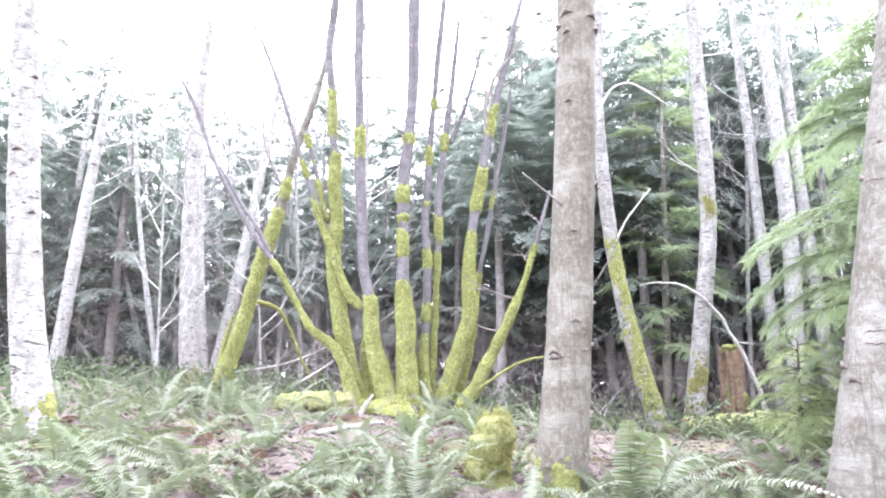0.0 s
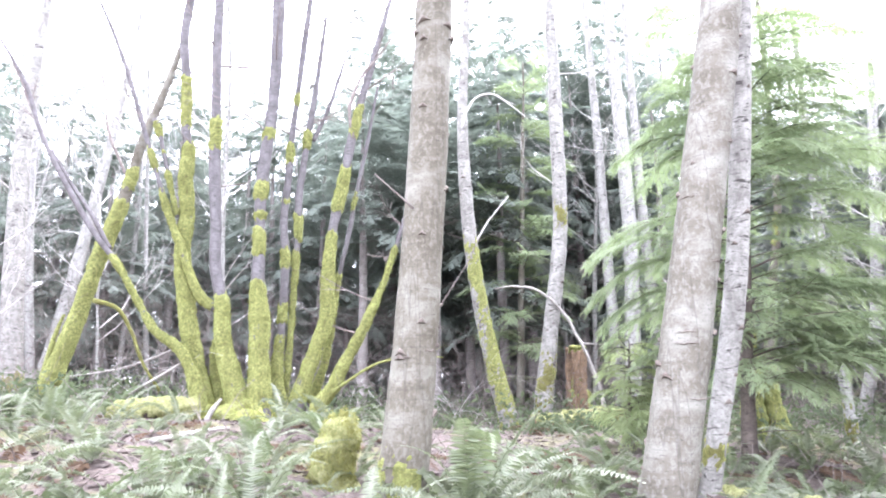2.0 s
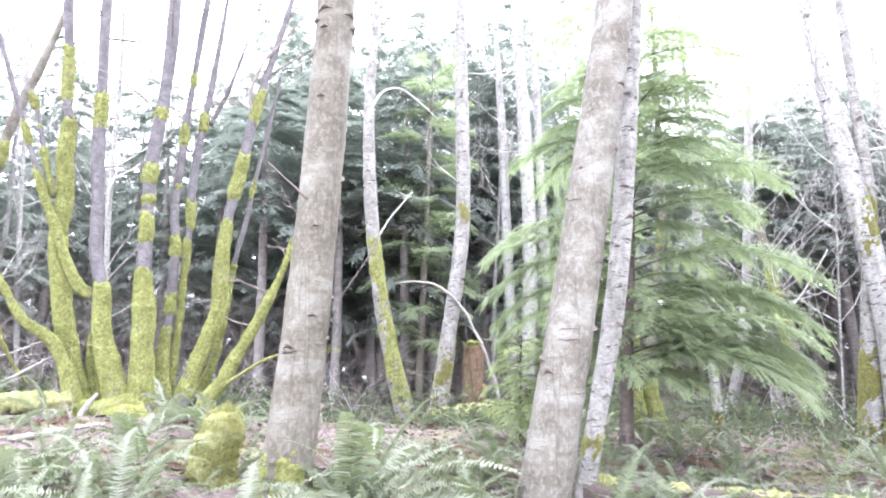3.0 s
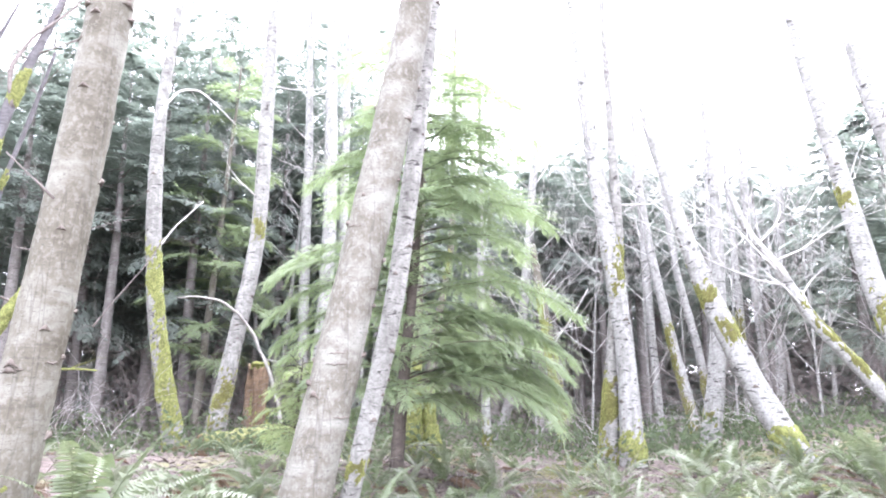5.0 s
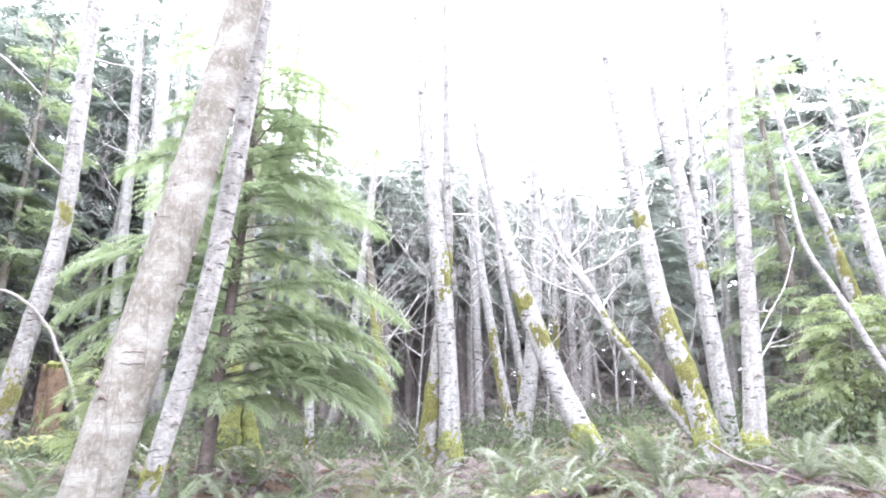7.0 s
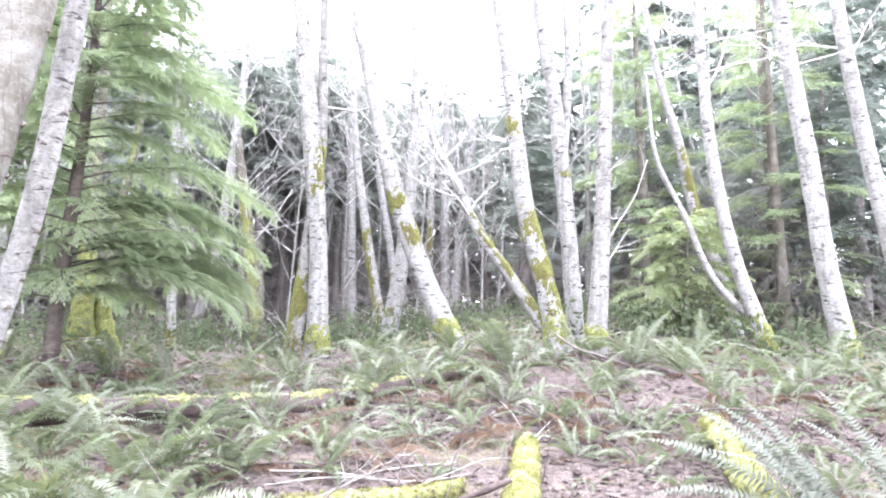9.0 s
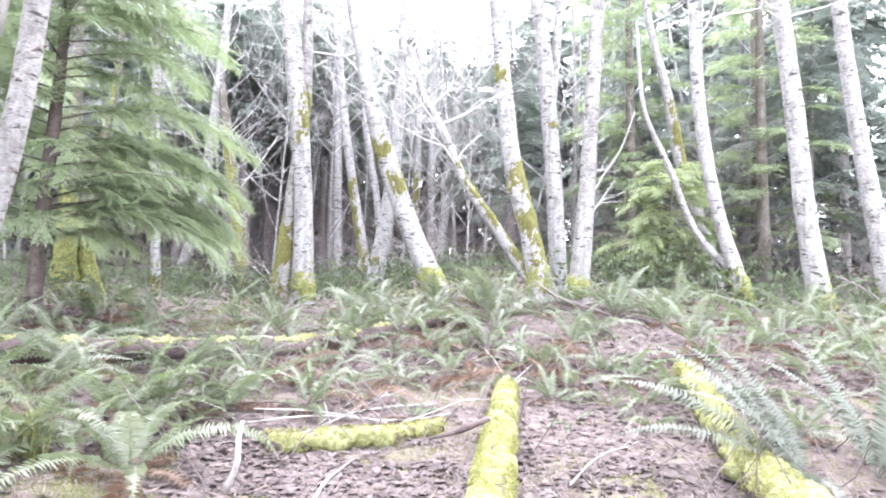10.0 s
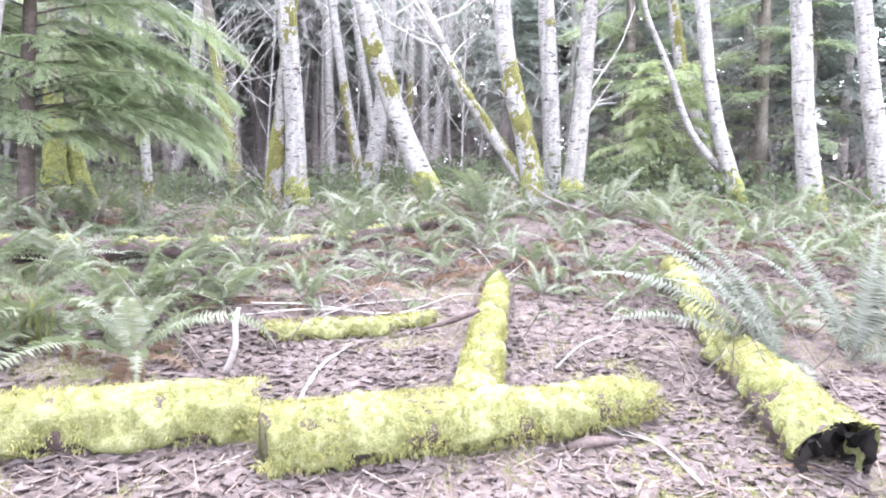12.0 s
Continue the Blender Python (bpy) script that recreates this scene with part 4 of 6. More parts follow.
# ---------------------------------------------------------------- conifers
def spray(rng, length, width, gap, pitch, leaf, slim, droop, lift=0.0):
    """A conifer branch along +x: twigs every gap metres on both sides of an arching axis, each a flat hanging fan of sprigs
    every pitch metres, leaf long and slim wide. Gives vertices, triangles and the bare axis."""
    verts, tris = [], []
    n = 8
    axis = [np.array([0.0, 0.0, 0.0])]
    d = np.array([1.0, 0.0, 0.30 + lift])
    for i in range(n):
        d = d + np.array([0, 0.09 * rng.normal(), -droop * (0.4 + 1.2 * i / n) / n * 2.2 + 0.03 * rng.normal()])
        d /= np.linalg.norm(d)
        axis.append(axis[-1] + d * length / n)
    axis = np.array(axis)

    def fan(p, w, ln):
        q, d2 = p.copy(), w / np.linalg.norm(w)
        count = max(3, int(ln / pitch))
        for k in range(count):
            f = k / count
            d2 = d2 + np.array([0, 0, -0.9 * droop / count * (0.4 + f)]) + 0.05 * rng.normal(size=3)
            d2 /= np.linalg.norm(d2)
            s = np.array([-d2[1], d2[0], 0.0])
            s /= np.linalg.norm(s) + 1e-6
            b = leaf * (1 - 0.6 * f) * (0.65 + 0.6 * rng.random())
            for sg in (-1, 1):
                way = d2 * (0.6 + 0.3 * rng.random()) + s * sg * 0.75 + np.array([0, 0, -0.28 + 0.22 * rng.normal()])
                i0 = len(verts)
                verts.extend([q - d2 * slim * 0.5, q + d2 * slim * 0.5, q + way * b])
                tris.append((i0, i0 + 1, i0 + 2))
            q = q + d2 * ln / count
        i0 = len(verts)
        verts.extend([q - s * slim * 0.5, q + s * slim * 0.5, q + d2 * leaf * 0.7])
        tris.append((i0, i0 + 1, i0 + 2))

    twigs = max(5, int(2 * length * 0.86 / gap))
    for k in range(twigs):
        f = 0.14 + 0.84 * (k + rng.random()) / twigs
        i = min(n - 1, int(f * n))
        t = f * n - i
        p = axis[i] * (1 - t) + axis[i + 1] * t
        w = axis[i + 1] - axis[i]
        w /= np.linalg.norm(w)
        side = np.array([-w[1], w[0], 0]) * (1 if k % 2 else -1)
        ln = width * (0.25 + 0.75 * math.sin(math.pi * min(1.0, 0.18 + 0.82 * f))) * (0.6 + 0.55 * rng.random())
        fan(p, w * (0.55 + 0.5 * f) + side * 0.85 + np.array([0, 0, 0.12 * rng.normal()]), ln)
    fan(axis[-1] - (axis[-1] - axis[-2]) * 0.6, axis[-1] - axis[-2], width * 0.4)
    return np.array(verts), tris, axis


def place_spray(v, az, tilt, scale, at):
    c, s = math.cos(az), math.sin(az)
    ct, st = math.cos(tilt), math.sin(tilt)
    x, y, z = v[:, 0] * scale, v[:, 1] * scale, v[:, 2] * scale
    x, z = x * ct - z * st, x * st + z * ct
    return np.stack([x * c - y * s + at[0], x * s + y * c + at[1], z + at[2]], 1)


def hemlock(label, spine, count, reach, crown_lo, seed, near=True, droop=0.6, shy=None, taper=0.52, low=(), leaf=None):
    """A young hemlock near the path: every branch is a part of its own."""
    rng = np.random.default_rng(seed)
    spine = rooted(spine)
    path = trunk_path(spine, 0.06)
    base = (spine[0][0], spine[0][1], soil(spine[0][0], spine[0][1]))
    tree = thing("young_hemlock", base, label, "tree", "young hemlocks")
    local = path.copy()
    local[:, :3] -= np.array(base)
    v, f = tube(local, 12, 0.1, 6.0)
    part("trunk", mesh_of("trunk", v, f, BARK_HEMLOCK if near else BARK_GREY), tree)
    top = local[-1, 2]
    for k in range(count + len(low)):
        f = (k + rng.random()) / count
        z = crown_lo + (top - crown_lo) * min(1.0, f)
        i = int(np.argmin(abs(local[:, 2] - z)))
        ln = reach * (1 - taper * f ** 1.6) * (0.72 + 0.4 * rng.random())
        az = k * 2.39996 + 0.5 * rng.normal()
        if f < 0.16 and math.cos(az - 2.3) > 0.3:
            ln *= 0.55
        if shy is not None and math.cos(az - shy) > 0.25:
            ln *= 0.42 if f < 0.4 else 0.65
        if k >= count:
            z, az, ln = low[k - count]
            az, f = radians(az), 0.0
            i = int(np.argmin(abs(local[:, 2] - z)))
        if near:
            v, tris, axis = spray(rng, ln, 0.16 + 0.25 * ln, 0.036, 0.026, 0.066, 0.017, droop - 0.15 * f, 0.1)
        else:
            v, tris, axis = spray(rng, ln, 0.22 + 0.25 * ln, 0.065, 0.05, 0.105, 0.038, droop - 0.15 * f, 0.1)
        at = local[i, :3]
        ob = part("branch", mesh_of("needles", place_spray(v, az, 0.0, 1.0, at), tris, leaf or HEMLOCK, False), tree, "drooping green needle spray")
        ax = place_spray(axis, az, 0.0, 1.0, at)
        rr = np.linspace(0.006 + 0.003 * ln, 0.0015, len(ax))
        vv, ff = tube(np.column_stack([ax, rr]), 5, caps=False)
        part("bough", mesh_of("bough", vv, ff, BARK_HEMLOCK), ob)
    # short dead twigs under the crown
    for k in range(10):
        z = 0.25 + (crown_lo + 0.9) * rng.random()
        i = int(np.argmin(abs(local[:, 2] - z)))
        a = rng.random() * 6.28
        tubes = []
        grow(rng, local[i, :3], (math.cos(a), math.sin(a), 0.1), 0.35 + 0.6 * rng.random(), 0.006, 1, tubes, droop=0.1)
        part("dead_twig", branch_mesh("dead_twig", tubes, (0, 0, 0), BARK_HEMLOCK), tree)
    return tree


def conifer_kind(seed, height, crown_from, reach, whorls, per, fine=True, label="tall dark green conifer behind the clearing"):
    """A tall forest conifer at the origin, to be copied. Sprigs keep their size on long and short boughs."""
    rng = np.random.default_rng(seed)
    tree = thing("conifer", (0, 0, 0), label, "tree", "conifers of the wood")
    q = np.array([[0, 0, -0.6, 0.13], [0.05, 0, height * 0.4, 0.095], [0, 0.05, height * 0.75, 0.04], [0, 0, height * 0.96, 0.006]])
    path = curve(q, 0.6)
    v, f = tube(path, 8, 0.08, 2.0)
    part("trunk", mesh_of("trunk", v, f, BARK_DARK), tree)
    sizes = (0.6, 1.1, 1.7, 2.4)
    kinds = []
    for ln in sizes:
        for _ in range(3):
            if fine:
                kinds.append(spray(rng, ln, 0.24 + 0.24 * ln, 0.145, 0.112, 0.19, 0.075, 0.5 + 0.35 * rng.random()))
            else:
                kinds.append(spray(rng, ln, 0.28 + 0.24 * ln, 0.31, 0.20, 0.33, 0.165, 0.5 + 0.35 * rng.random()))
    vs, fs, tubes, base = [], [], [], 0
    for w in range(whorls):
        f = (w / whorls) ** 0.88
        z = height * (crown_from + (0.985 - crown_from) * f)
        for k in range(per):
            ln = max(0.35, reach * (1 - 0.86 * f ** 1.15) * (0.5 + 0.6 * rng.random()))
            j = int(np.argmin([abs(ln - c) for c in sizes]))
            v, t, axis = kinds[3 * j + rng.integers(3)]
            az, tilt, zz = rng.random() * 6.28, 0.2 * rng.normal() - 0.15 + 0.45 * f, z + 0.4 * rng.normal() * (1 - f)
            vs.append(place_spray(v, az, tilt, ln / sizes[j], (0, 0, zz)))
            fs += [(a + base, b + base, c + base) for a, b, c in t]
            base += len(v)
            if fine and f < 0.4:
                ax = place_spray(axis[::4], az, tilt, ln / sizes[j], (0, 0, zz))
                tubes.append((np.column_stack([ax, np.linspace(0.014, 0.004, len(ax))]), 3))
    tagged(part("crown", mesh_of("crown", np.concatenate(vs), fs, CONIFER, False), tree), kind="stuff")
    for k in range(14 if fine else 2):
        z, a = height * crown_from * (0.15 + 0.9 * rng.random()), rng.random() * 6.28
        grow(rng, (0, 0, z), (math.cos(a), math.sin(a), 0.0), 0.7 + 1.2 * rng.random(), 0.010, 1, tubes, droop=0.12, sides=3, kids=3)
    tagged(part("bough", branch_mesh("bough", tubes, (0, 0, 0), TWIG_DARK), tree, "grey dead lower boughs"), kind="stuff")
    return tree


def wood():
    """The conifer wood round the clearing. Bands: heading (degrees from +y to +x), distances, rise of the tops, trees, kinds."""
    rng = np.random.default_rng(11)
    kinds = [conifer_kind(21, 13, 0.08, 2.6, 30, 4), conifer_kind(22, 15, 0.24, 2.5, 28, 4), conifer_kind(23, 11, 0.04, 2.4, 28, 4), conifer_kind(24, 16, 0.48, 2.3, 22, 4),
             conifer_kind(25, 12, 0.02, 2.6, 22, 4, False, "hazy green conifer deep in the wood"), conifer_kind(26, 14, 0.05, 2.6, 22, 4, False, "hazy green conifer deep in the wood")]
    size = [13, 15, 11, 16, 12, 14]
    spots = []
    bands = [(-42, -22, 17, 26, 23, 29, 9, (0, 2, 1)), (46, 57, 14.5, 22, 20, 24, 12, (3,)), (-22, 4, 16.5, 26, 22, 28, 13, (1, 1, 3, 0)), (2, 22, 14.5, 20, 27, 33, 8, (1, 1, 3)), (22, 32, 17.5, 21, 27, 34, 5, (0, 2, 1)), (2, 34, 20, 30, 30, 35, 11, (0, 1, 2)),
             (30, 48, 17, 28, 20, 25, 7, (0, 1, 3)), (48, 74, 19, 28, 16, 21, 9, (3, 1, 0)), (72, 112, 14.0, 19, 20, 26, 7, (0, 1, 2)), (76, 115, 19, 30, 22, 28, 6, (1, 0, 3)),
             (-48, 0, 28, 38, 14, 21, 24, (4, 5)), (0, 40, 28, 38, 20, 27, 24, (4, 5)), (36, 76, 26, 34, 16, 21, 24, (4, 5)), (74, 120, 26, 34, 20, 28, 20, (4, 5)),
             (-50, 122, 40, 48, 11, 15, 34, (4, 5))]
    used = [False] * 6
    for h, d, e, i in ((-25.8, 20, 23.7, 2), (-31.1, 23, 26.1, 0), (-36.0, 22, 24.0, 2), (20.2, 22, 30.6, 0), (15.3, 20, 28.6, 2), (8.2, 19, 26.6, 0), (24.5, 21, 29.5, 2)):
        x, y = 0.3 + d * math.sin(radians(h)), -0.3 + d * math.cos(radians(h))
        spots.append((x, y))
        m = pose(x, y, soil(x, y), rz=40 * d)
        ob = copy_thing(kinds[i], m) if used[i] else kinds[i]
        used[i] = True
        tall = (1.5 + d * math.tan(radians(e)) - soil(x, y)) / size[i]
        ob.matrix_basis = m @ Matrix.Diagonal((0.85, 0.85, tall, 1))
    for h0, h1, near, far, e0, e1, count, ks in bands:
        for k in range(count):
            for _ in range(12):
                h = radians(h0 + (h1 - h0) * (k + rng.random()) / count)
                d = near + (far - near) * rng.random()
                x, y = 0.3 + d * math.sin(h), -0.3 + d * math.cos(h)
                if all((x - a) ** 2 + (y - b) ** 2 > 2.6 for a, b in spots):
                    break
            spots.append((x, y))
            g = soil(x, y)
            tall = 1.5 + d * math.tan(radians(e0 + (e1 - e0) * rng.random())) - g
            i = ks[rng.integers(len(ks))]
            s = tall / size[i]
            m = pose(x, y, g, rz=360 * rng.random())
            ob = copy_thing(kinds[i], m) if used[i] else kinds[i]
            used[i] = True
            wide = (0.7 + 0.4 * s) * (1.5 if i > 3 else 1.1)
            ob.matrix_basis = m @ Matrix.Diagonal((wide, wide, s, 1))


wood()

hemlock("young hemlock with drooping pale green sprays and thin dark trunk", [(4.34, 5.59, 0.64, 0.076), (4.42, 5.52, 1.96, 0.062), (4.49, 5.45, 2.96, 0.054), (4.55, 5.40, 4.10, 0.036), (4.59, 5.36, 5.60, 0.014), (4.60, 5.36, 5.75, 0.008)], 92, 2.05, 0.7, 31, True, 0.62, -2.2, 0.44,
        ((0.95, -38, 2.15), (1.05, -22, 2.1), (1.0, -56, 1.9), (1.3, -45, 1.9), (1.2, -30, 2.0), (1.6, -40, 1.8), (2.0, 145, 1.75), (1.7, 150, 1.6), (2.2, 165, 1.7)))
hemlock("low bright green hemlock sapling beside a leaning trunk", [(3.70, 6.75, 0.79, 0.030), (3.74, 6.75, 1.21, 0.022), (3.78, 6.75, 1.75, 0.011), (3.80, 6.75, 2.0, 0.006)], 34, 0.66, 0.12, 32, True, 0.7, leaf=HEMLOCK_YOUNG)
hemlock("young bright green conifer at the wood edge", [(11.36, 0.52, 0.27, 0.064), (11.38, 0.47, 1.24, 0.041), (11.41, 0.41, 2.35, 0.019), (11.41, 0.41, 2.85, 0.008)], 46, 1.15, 0.15, 33, False, leaf=HEMLOCK_YOUNG)
hemlock("conifer with layered yellow-green sprays behind white alders", [(4.73, 13.50, 1.28, 0.089), (4.87, 13.50, 3.75, 0.074), (5.05, 13.50, 7.04, 0.046), (5.17, 13.50, 9.33, 0.020), (5.17, 13.50, 9.43, 0.015)], 48, 1.7, 0.9, 34, False, 0.5)
hemlock("thin lacy conifer among white alders", [(14.32, -1.11, 0.23, 0.121), (14.28, -1.03, 2.88, 0.100), (14.25, -0.97, 5.69, 0.078), (14.24, -0.95, 8.21, 0.028), (14.24, -0.95, 8.41, 0.021)], 50, 1.7, 0.4, 35, False, 0.45)
hemlock("thin lacy conifer at the wood edge", [(14.03, 1.42, 0.32, 0.129), (14.02, 1.42, 2.97, 0.106), (14.00, 1.47, 5.96, 0.072), (13.99, 1.50, 7.91, 0.030), (13.99, 1.50, 8.11, 0.022)], 50, 1.7, 0.4, 36, False, 0.45)


# ---------------------------------------------------------------- ferns
def frond_mesh(name, seed, length, arch, mat, pairs=44):
    """One sword fern frond along +x: a rachis with two ranks of leaflets."""
    rng = np.random.default_rng(seed)
    verts, faces = [], []
    n = pairs
    p, ang = np.array([0.0, 0.0, 0.0]), 0.0
    bend = arch / n
    side_bend = 0.25 * rng.normal() / n
    yaw = 0.0
    pts = [p]
    dirs = []
    for i in range(n + 1):
        ang -= bend * (0.5 + 1.1 * i / n)
        yaw += side_bend
        d = np.array([math.cos(ang) * math.cos(yaw), math.cos(ang) * math.sin(yaw), math.sin(ang)])
        dirs.append(d)
        p = p + d * length / n
        pts.append(p)
    for i in range(n + 1):
        f = i / n
        d = dirs[i]
        up = np.array([-d[2] * math.cos(yaw), -d[2] * math.sin(yaw), math.hypot(d[0], d[1])])
        s = np.cross(up, d)
        if f > 0.08:
            w = length * 0.108 * min(1, (f - 0.02) * 5) * (1 - 0.93 * max(0, (f - 0.35) / 0.65) ** 1.25) * (0.88 + 0.24 * rng.random())
            half = length / n * 0.42
            for sg in (-1, 1):
                lift = up * w * (0.08 + 0.14 * rng.normal())
                i0 = len(verts)
                fwd = d * w * (0.20 + 0.1 * rng.normal())
                verts.extend([pts[i] - d * half * 0.75, pts[i] + d * half, pts[i] + s * sg * w * 0.62 + fwd * 0.6 + d * half * 0.85 + lift, pts[i] + s * sg * w + fwd - up * w * 0.12])
                faces.append((i0, i0 + 1, i0 + 2, i0 + 3) if sg > 0 else (i0 + 3, i0 + 2, i0 + 1, i0))
    path = np.column_stack([np.array(pts[:-1:5]), np.linspace(0.0035, 0.0012, len(pts[:-1:5]))])
    v, f = tube(path, 3, base=len(verts), caps=False)
    return mesh_of(name, verts + v, faces + f, mat, False)


GREY = [frond_mesh("frond", 50 + k, 1.0, (0.7, 1.0, 1.3, 1.6, 2.0)[k], FERN_GREY) for k in range(5)]
FRONDS = [frond_mesh("frond", 40 + k, 1.0, (0.7, 1.0, 1.3, 1.6, 1.9, 2.2, 1.1, 1.5)[k], FERN) for k in range(8)]
DRY = [frond_mesh("frond", 60 + k, 1.0, 1.3 + 0.4 * k, FERN_DRY) for k in range(2)]


def fern(x, y, size, seed, count=13, flat=0.0):
    rng = np.random.default_rng(seed)
    z = soil(x, y)
    plant = thing("sword_fern", (x, y, z), "sword fern with arching pale green fronds on leaf litter", "fern", "sword ferns")
    for k in range(count):
        dry = rng.random() < 0.27
        el = radians(73 - 50 * rng.random() - 32 * flat) if not dry else radians(8)
        az = k * 2.39996 + 0.4 * rng.normal()
        ob = part("frond", (DRY[rng.integers(2)] if dry else FRONDS[rng.integers(8)]), plant)
        s = size * (0.7 + 0.5 * rng.random())
        ob.matrix_basis = Matrix.LocRotScale((0.02 * math.cos(az), 0.02 * math.sin(az), 0.02), Euler((0.35 * rng.normal(), -el, az)), (s, s, s))
    return plant


fern(3.06, 2.77, 0.85, 300, 15, 0.1)
fern(3.70, 2.50, 0.65, 301, 13, 0.2)
fern(2.65, 2.59, 0.70, 302, 13, 0.2)
fern(6.70, 2.85, 0.80, 303, 14, 0.0)
fern(7.11, 1.02, 0.80, 304, 14, 0.0)
fern(7.52, -0.78, 0.80, 305, 14, 0.0)
fern(5.53, 3.49, 0.75, 306, 14, 0.0)
fern(2.67, 2.14, 0.75, 307, 16, 0.1)
fern(4.20, 3.39, 0.90, 308, 16, 0.0)
fern(3.51, 3.76, 0.65, 309, 14, 0.0)
fern(7.42, 3.61, 0.90, 310, 16, 0.0)
fern(7.60, 2.11, 1.00, 311, 18, 0.0)
fern(4.42, 2.89, 0.50, 312, 11, 0.2)
fern(6.07, 1.09, 0.60, 313, 13, 0.0)
fern(6.18, 0.56, 0.55, 314, 12, 0.1)
fern(8.57, -0.41, 0.70, 315, 14, 0.0)
fern(8.06, -1.58, 0.70, 316, 14, 0.0)
fern(6.86, -1.69, 0.60, 317, 11, 0.0)
fern(5.05, -0.00, 0.35, 318, 9, 0.5)
fern(4.88, 0.52, 0.28, 319, 7, 0.6)
fern(6.78, -1.07, 0.60, 320, 11, 0.0)
fern(5.68, 0.67, 0.50, 321, 12, 0.2)
fern(6.05, 0.29, 0.55, 322, 13, 0.1)
fern(5.95, -0.04, 0.42, 323, 11, 0.3)
fern(5.33, 0.33, 0.32, 324, 9, 0.4)
fern(6.68, -0.31, 0.50, 325, 12, 0.1)
fern(6.13, 1.30, 0.50, 326, 12, 0.1)
fern(5.94, -0.66, 0.40, 327, 10, 0.3)
fern(5.37, 2.24, 0.42, 328, 10, 0.3)
fern(5.17, 2.83, 0.50, 329, 12, 0.1)
fern(5.10, 1.98, 0.45, 330, 12, 0.2)
fern(5.48, 1.70, 0.50, 331, 12, 0.1)
fern(5.27, 1.28, 0.40, 332, 10, 0.3)
fern(4.87, 2.28, 0.36, 333, 10, 0.3)
fern(5.50, 0.10, 0.40, 334, 11, 0.3)
fern(5.84, -0.21, 0.40, 335, 11, 0.3)
fern(5.30, 0.76, 0.40, 336, 10, 0.3)
fern(4.28, 5.26, 0.45, 339, 12, 0.1)
fern(4.30, 4.30, 0.50, 340, 13, 0.1)
fern(7.26, 4.86, 0.50, 341, 13, 0.1)
fern(2.40, 2.66, 0.70, 343, 13, 0.2)
fern(2.98, 3.38, 0.60, 344, 12, 0.0)
fern(3.38, 2.76, 0.60, 345, 12, 0.2)
fern(4.56, 2.50, 0.50, 346, 10, 0.3)
fern(-0.07, 6.84, 0.62, 347, 17, 0.0)
fern(1.05, 4.24, 0.73, 348, 18, 0.0)
fern(-0.31, 4.35, 0.60, 349, 16, 0.1)
fern(-0.71, 4.16, 0.60, 350, 16, 0.1)
fern(-1.59, 4.11, 0.73, 351, 17, 0.1)
fern(-2.42, 4.13, 0.69, 352, 16, 0.1)
fern(-1.32, 4.86, 0.65, 353, 16, 0.0)
fern(-2.43, 4.97, 0.65, 354, 16, 0.0)
fern(-3.12, 4.79, 0.65, 355, 16, 0.0)
fern(2.57, 4.91, 0.60, 356, 16, 0.1)
fern(2.11, 4.55, 0.52, 357, 14, 0.2)
fern(4.04, 6.92, 0.52, 358, 14, 0.0)
fern(0.48, 4.68, 0.39, 359, 12, 0.2)
fern(-1.16, 5.93, 0.43, 360, 12, 0.3)
fern(-2.12, 6.31, 0.56, 361, 14, 0.0)
fern(-5.54, 10.41, 0.56, 362, 14, 0.0)
fern(3.44, 4.70, 0.60, 363, 13, 0.1)
fern(3.92, 4.55, 0.60, 364, 13, 0.1)
fern(4.95, 4.81, 0.60, 365, 13, 0.1)
fern(6.86, 7.55, 0.50, 366, 12, 0.0)
fern(2.19, 4.49, 0.60, 367, 12, 0.1)
fern(3.87, 5.24, 0.55, 368, 12, 0.1)
fern(8.87, 4.55, 0.60, 369, 13, 0.0)
fern(8.67, 2.83, 0.60, 370, 13, 0.0)
fern(6.90, 4.11, 0.40, 371, 9, 0.3)
fern(1.10, 3.80, 1.05, 290, 22, -0.25)
fern(0.62, 3.75, 0.6, 291, 12, 0.1)
fern(1.80, 6.60, 0.42, 372, 12, 0.1)
fern(1.55, 5.35, 0.45, 373, 13, 0.1)
fern(1.94, 4.60, 0.55, 374, 14, 0.0)
fern(2.45, 5.75, 0.45, 375, 12, 0.1)
fern(3.00, 6.40, 0.45, 376, 12, 0.0)
fern(1.35, 7.60, 0.40, 377, 11, 0.1)
fern(0.95, 6.30, 0.42, 378, 12, 0.1)


